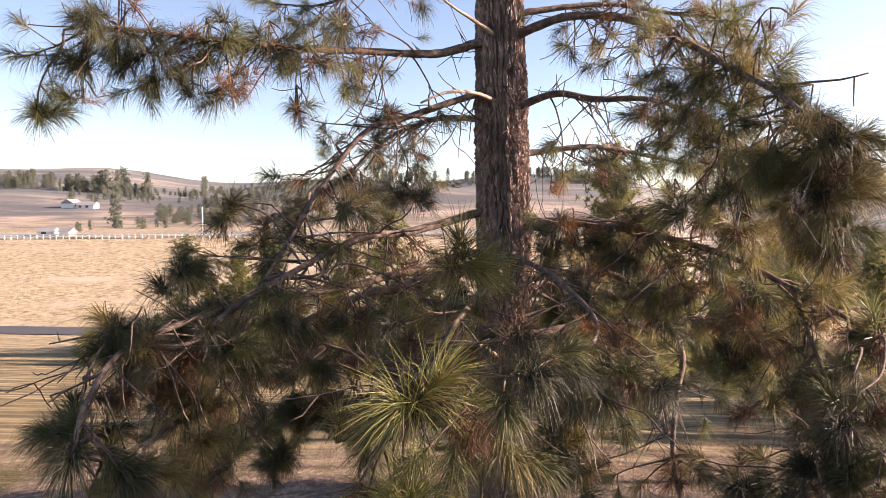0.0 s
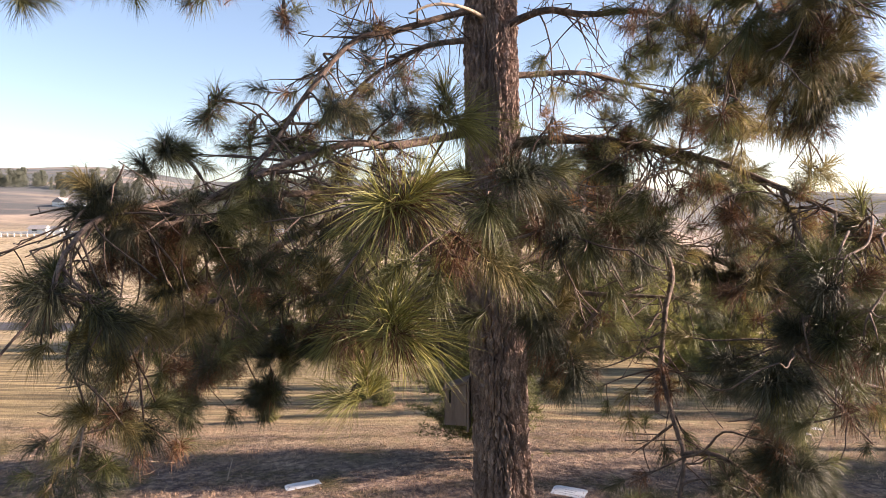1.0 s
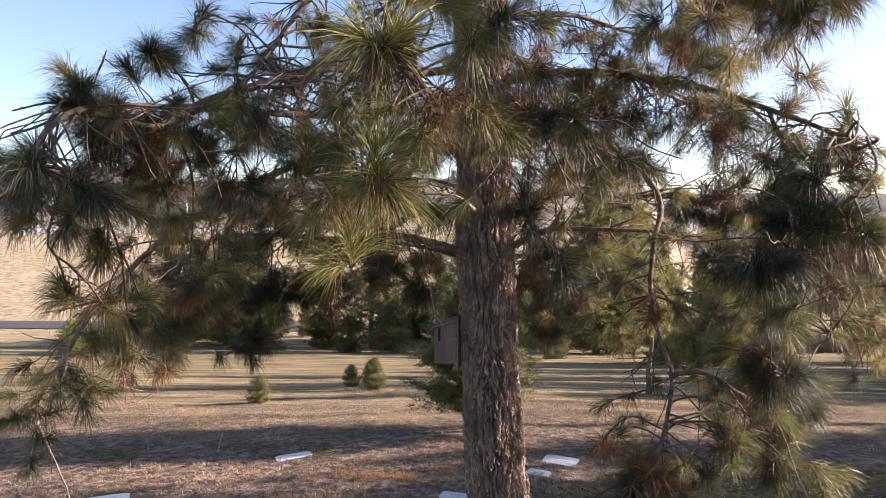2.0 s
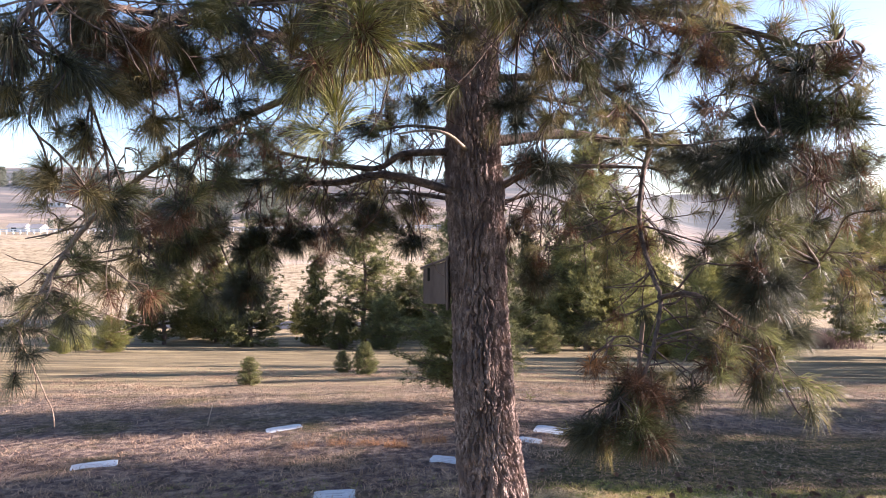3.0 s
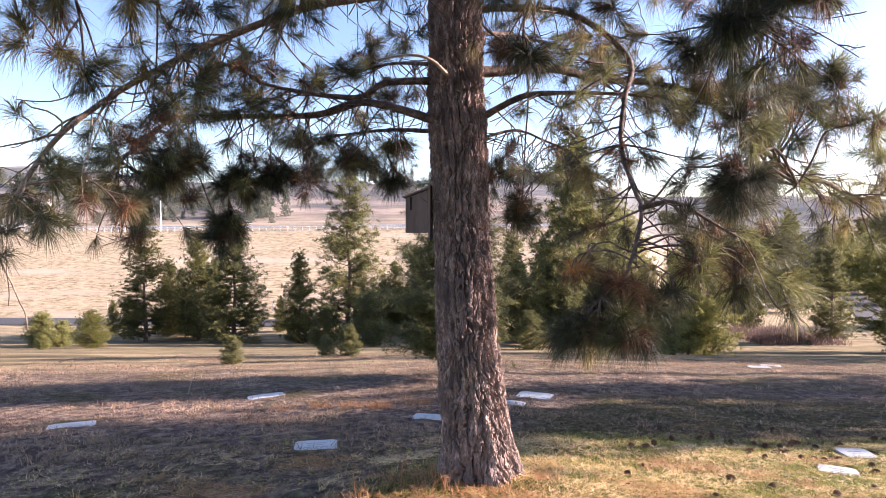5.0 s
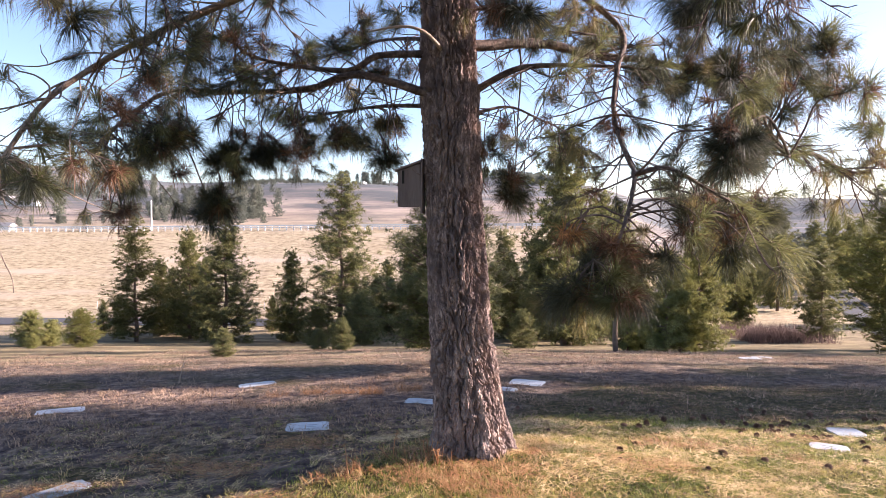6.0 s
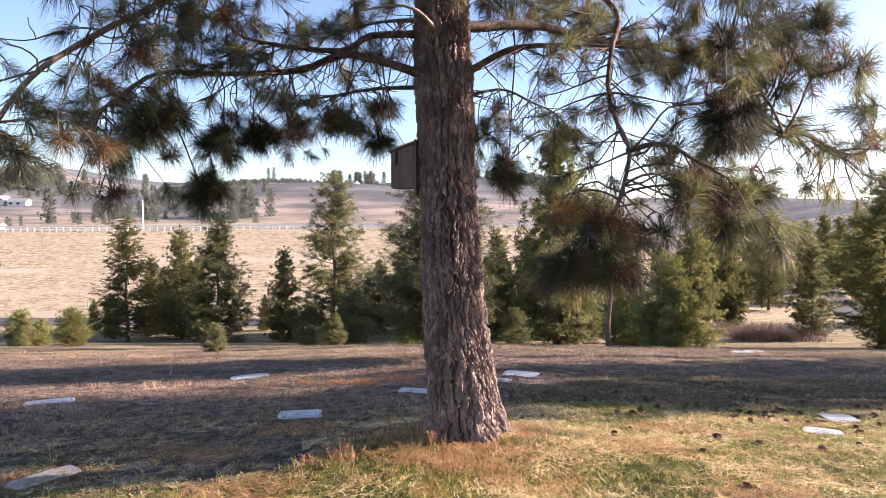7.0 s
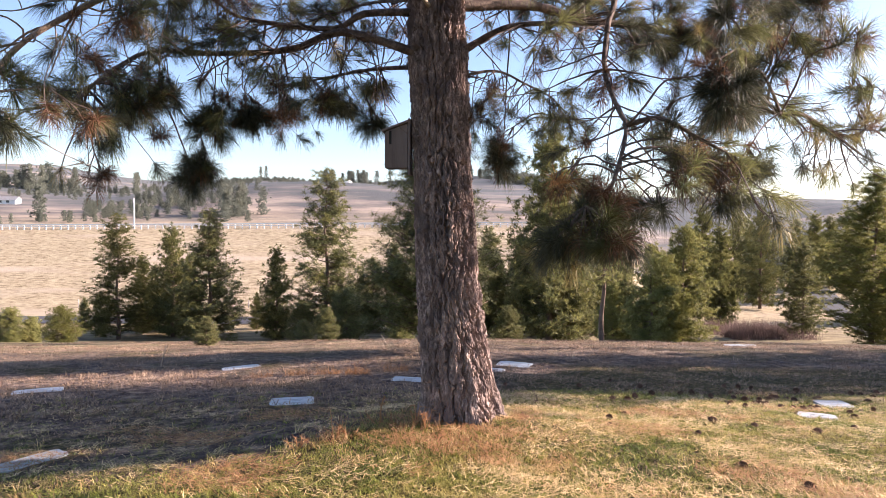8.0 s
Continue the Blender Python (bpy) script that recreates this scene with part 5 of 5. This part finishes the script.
# ---- grass, fallen needles, weeds ----
def blades(name, label, n, region, length, width, flat, material, seed, patch=None, group_of=1, comb=0.0, spread=0.03):
    """Bent blades scattered over a region x0, x1, y0, y1; flat: how far they lie down, 0 to 1."""
    g = np.random.RandomState(seed)
    x0, x1, y0, y1 = region
    m = n // group_of
    cx, cy = g.uniform(x0, x1, m), y0 + (y1 - y0) * g.uniform(0, 1, m) ** 1.25
    if patch is not None:
        keep = g.rand(m) < patch(cx, cy)
        cx, cy = cx[keep], cy[keep]
    cx, cy = np.repeat(cx, group_of), np.repeat(cy, group_of)
    cx, cy = cx + g.normal(0, spread * (group_of > 1), len(cx)), cy + g.normal(0, spread * (group_of > 1), len(cx))
    k = len(cx)
    a = g.uniform(0, 2 * np.pi, k)
    if comb:
        a = 0.5 + 1.3 * np.sin(cx * 0.9 + 1.7 * np.sin(cy * 1.4)) + g.normal(0, comb, k) + np.pi * (g.rand(k) < 0.3)
    ln = length * g.uniform(0.5, 1.25, k)
    up = np.clip(g.normal(1 - flat, 0.2, k), 0.02, 1)
    out = np.sqrt(np.maximum(0.02, 1 - up ** 2))
    lift = 0.012 + 0.034 * g.rand(k) if flat > 0.8 else 0.004 + flat * 0.012 * g.rand(k)
    base = np.stack([cx, cy, land(cx, cy) + lift], -1)
    d1 = np.stack([np.cos(a) * out * 0.6, np.sin(a) * out * 0.6, up], -1)
    d2 = np.stack([np.cos(a) * (out + 0.3), np.sin(a) * (out + 0.3), up * 0.55], -1)
    if flat > 0.8:
        d1[:, 2], d2[:, 2] = d1[:, 2] * 0.3, -0.02
    s = np.stack([-np.sin(a), np.cos(a), 0 * a], -1) * (width * g.uniform(0.7, 1.3, k))[:, None] * 0.5
    mid = base + d1 * (ln * 0.5)[:, None]
    tip = mid + d2 * (ln * 0.5)[:, None]
    V = np.stack([base - s, base + s, mid + s * 0.8, mid - s * 0.8, tip], 1).reshape(-1, 3)
    i = np.arange(k) * 5
    F = [f for q in i.tolist() for f in ((q, q + 1, q + 2, q + 3), (q + 3, q + 2, q + 4))]
    return tagged(new(name, mesh_of(name, V, F, material)), label, name.replace("_", " "), kind="stuff")


MARKS = ((-3.3, 11.9), (-1.5, 7.72), (-0.15, 9.3), (1.68, 11.6), (5.0, 7.56), (4.3, 6.76), (-5.52, 9.4))


def off_stones(x, y):
    k = np.ones_like(x)
    for a, b in MARKS:
        k = k * (np.maximum(np.abs(x - a) / 0.24, np.abs(y - b) / 0.15) > 1)
    return k


def turf_patch(x, y):
    lawn = 0.12 + 0.88 * smooth01(5.6 - (y - 3.0 * np.clip((x + 1.2) / 2.6, 0, 1)))
    return lawn * off_stones(x, y) * np.clip(0.5 + 0.5 * np.sin(x * 1.3 + 2 * np.sin(y * 0.9)) * np.cos(y * 1.9 + x * 0.6) + 0.25 * np.tanh((x + 0.5) / 1.5), 0.5, 1)


def drift_patch(x, y):
    return off_stones(x, y) * np.clip(0.4 + 0.9 * np.sin(x * 2.3 + 1.5 * np.sin(y * 2.7)) * np.cos(y * 3.1 - x * 1.1) + 0.15 * np.tanh(x), 0.22, 1) * (0.3 + 0.7 * smooth01((x + 1.2) / 1.5))


blades("grass", "short green and straw-coloured winter grass", 460000, (-4.8, 7.0, 4.0, 8.4), 0.058, 0.0038, 0.42, M_GRASS, 1, turf_patch, 7, spread=0.022)
blades("grass", "thin dry turf on the slope", 76000, (-10, 13, 6.5, 21), 0.06, 0.008, 0.6, M_DRY, 2, off_stones, 4)
blades("dry_grass", "pinkish straw tussocks of dry grass on the slope", 130000, (-13, 14, 7.4, 28), 0.12, 0.009, 0.5, M_DRY, 12,
       lambda x, y: off_stones(x, y) * np.clip(0.3 + 1.1 * np.sin(x * 0.8 + 2 * np.sin(y * 0.7)) * np.cos(y * 1.1 + 0.5 * x), 0.06, 1), 12, spread=0.07)
blades("fallen_needles", "tan fallen pine needles lying on the turf", 66000, (-4.8, 6.5, 4.0, 7.9), 0.14, 0.0046, 0.85, M_STRAW, 3, drift_patch, 8, comb=0.9, spread=0.035)
blades("leaf_litter", "dark and tan leaf litter on the soil", 60000, (-10, 11, 4.6, 17), 0.05, 0.011, 0.75, M_LITTER, 9, off_stones)
blades("fallen_needles", "rust-brown clumps of fallen needles in the grass", 60000, (-3.8, 6.0, 4.0, 7.2), 0.13, 0.0048, 0.84, M_WEED, 6,
       lambda x, y: off_stones(x, y) * np.clip(np.sin(x * 2.3 + 4 + np.sin(y * 3)) * np.cos(y * 2.9 + x) * 1.7 - 0.45, 0, 1), 9, comb=0.6, spread=0.05)
blades("fallen_needles", "rusty fallen needles round the foot of the trunk", 50000, (-1.4, 2.4, 4.5, 6.6), 0.15, 0.0048, 0.85, M_WEED, 4,
       lambda x, y: np.exp(-((x - 0.45) ** 2 + (y - 5.45) ** 2) / 0.4) * np.clip(0.5 + np.sin(9 * x + 3 * y) * np.cos(7 * y - 4 * x), 0.1, 1), 12, comb=0.7, spread=0.05)
blades("dry_grass", "pale straw tufts standing in the lit turf", 3600, (-4.0, 5.5, 4.3, 7.4), 0.12, 0.004, 0.6, M_STRAW, 15, off_stones, 12, comb=0.5, spread=0.03)
for x, y, n, h in ((-0.62, 5.4, 60, 0.24), (-0.28, 5.72, 40, 0.3), (0.05, 5.55, 70, 0.24), (-0.85, 5.35, 26, 0.17), (-1.0, 10.3, 260, 0.22), (-0.4, 10.6, 220, 0.2), (-2.0, 10.6, 180, 0.18), (-1.5, 10.5, 200, 0.2), (-2.6, 10.5, 140, 0.18)):
    blades("dry_weeds", "rust-brown dry weeds in the turf", n, (x - 0.2, x + 0.2, y - 0.14, y + 0.14), h, 0.0045, 0.45, M_WEED, int(1000 + 37 * x + 11 * y))


# dead rust-coloured sprigs at the foot of the trunk
def sprig(x, y, h, seed):
    r = random.Random(seed)
    g = tagged(new("dead_sprig"), "rust-brown dead pine sprig standing in the grass", "sprig", "dead sprigs by the trunk")
    g.location = (x, y, land_at(x, y))
    stems, leaves = Builder(), Builder()
    for _ in range(r.randint(3, 5)):
        way = Vector((r.uniform(-0.8, 0.5), r.uniform(-0.5, 0.3), 1.0))
        line, d = twig(stems, Vector((0, 0, -0.03)), way, h * r.uniform(0.7, 1.1), 0.006, r, 0.7, 0.05)
        for q in line[2:]:
            for _ in range(5):
                o = Vector((r.gauss(0, 1), r.gauss(0, 1), r.gauss(0.2, 0.8))).normalized()
                e = o.orthogonal().normalized() * 0.003
                k = len(leaves.v)
                leaves.v += [q - e, q + e, q + o * r.uniform(0.03, 0.075)]
                leaves.f.append((k, k + 1, k + 2))
    part("stem", stems.mesh("stem", M_WEED, True), g)
    part("dry_needles", leaves.mesh("dry_needles", M_WEED), g, kind="stuff")


for k, (x, y, h) in enumerate(((-0.66, 5.42, 0.26), (-0.3, 5.74, 0.3), (0.02, 5.66, 0.26), (-0.52, 5.5, 0.2), (-0.95, 5.3, 0.16), (0.12, 5.52, 0.2))):
    sprig(x, y, h, 200 + k)
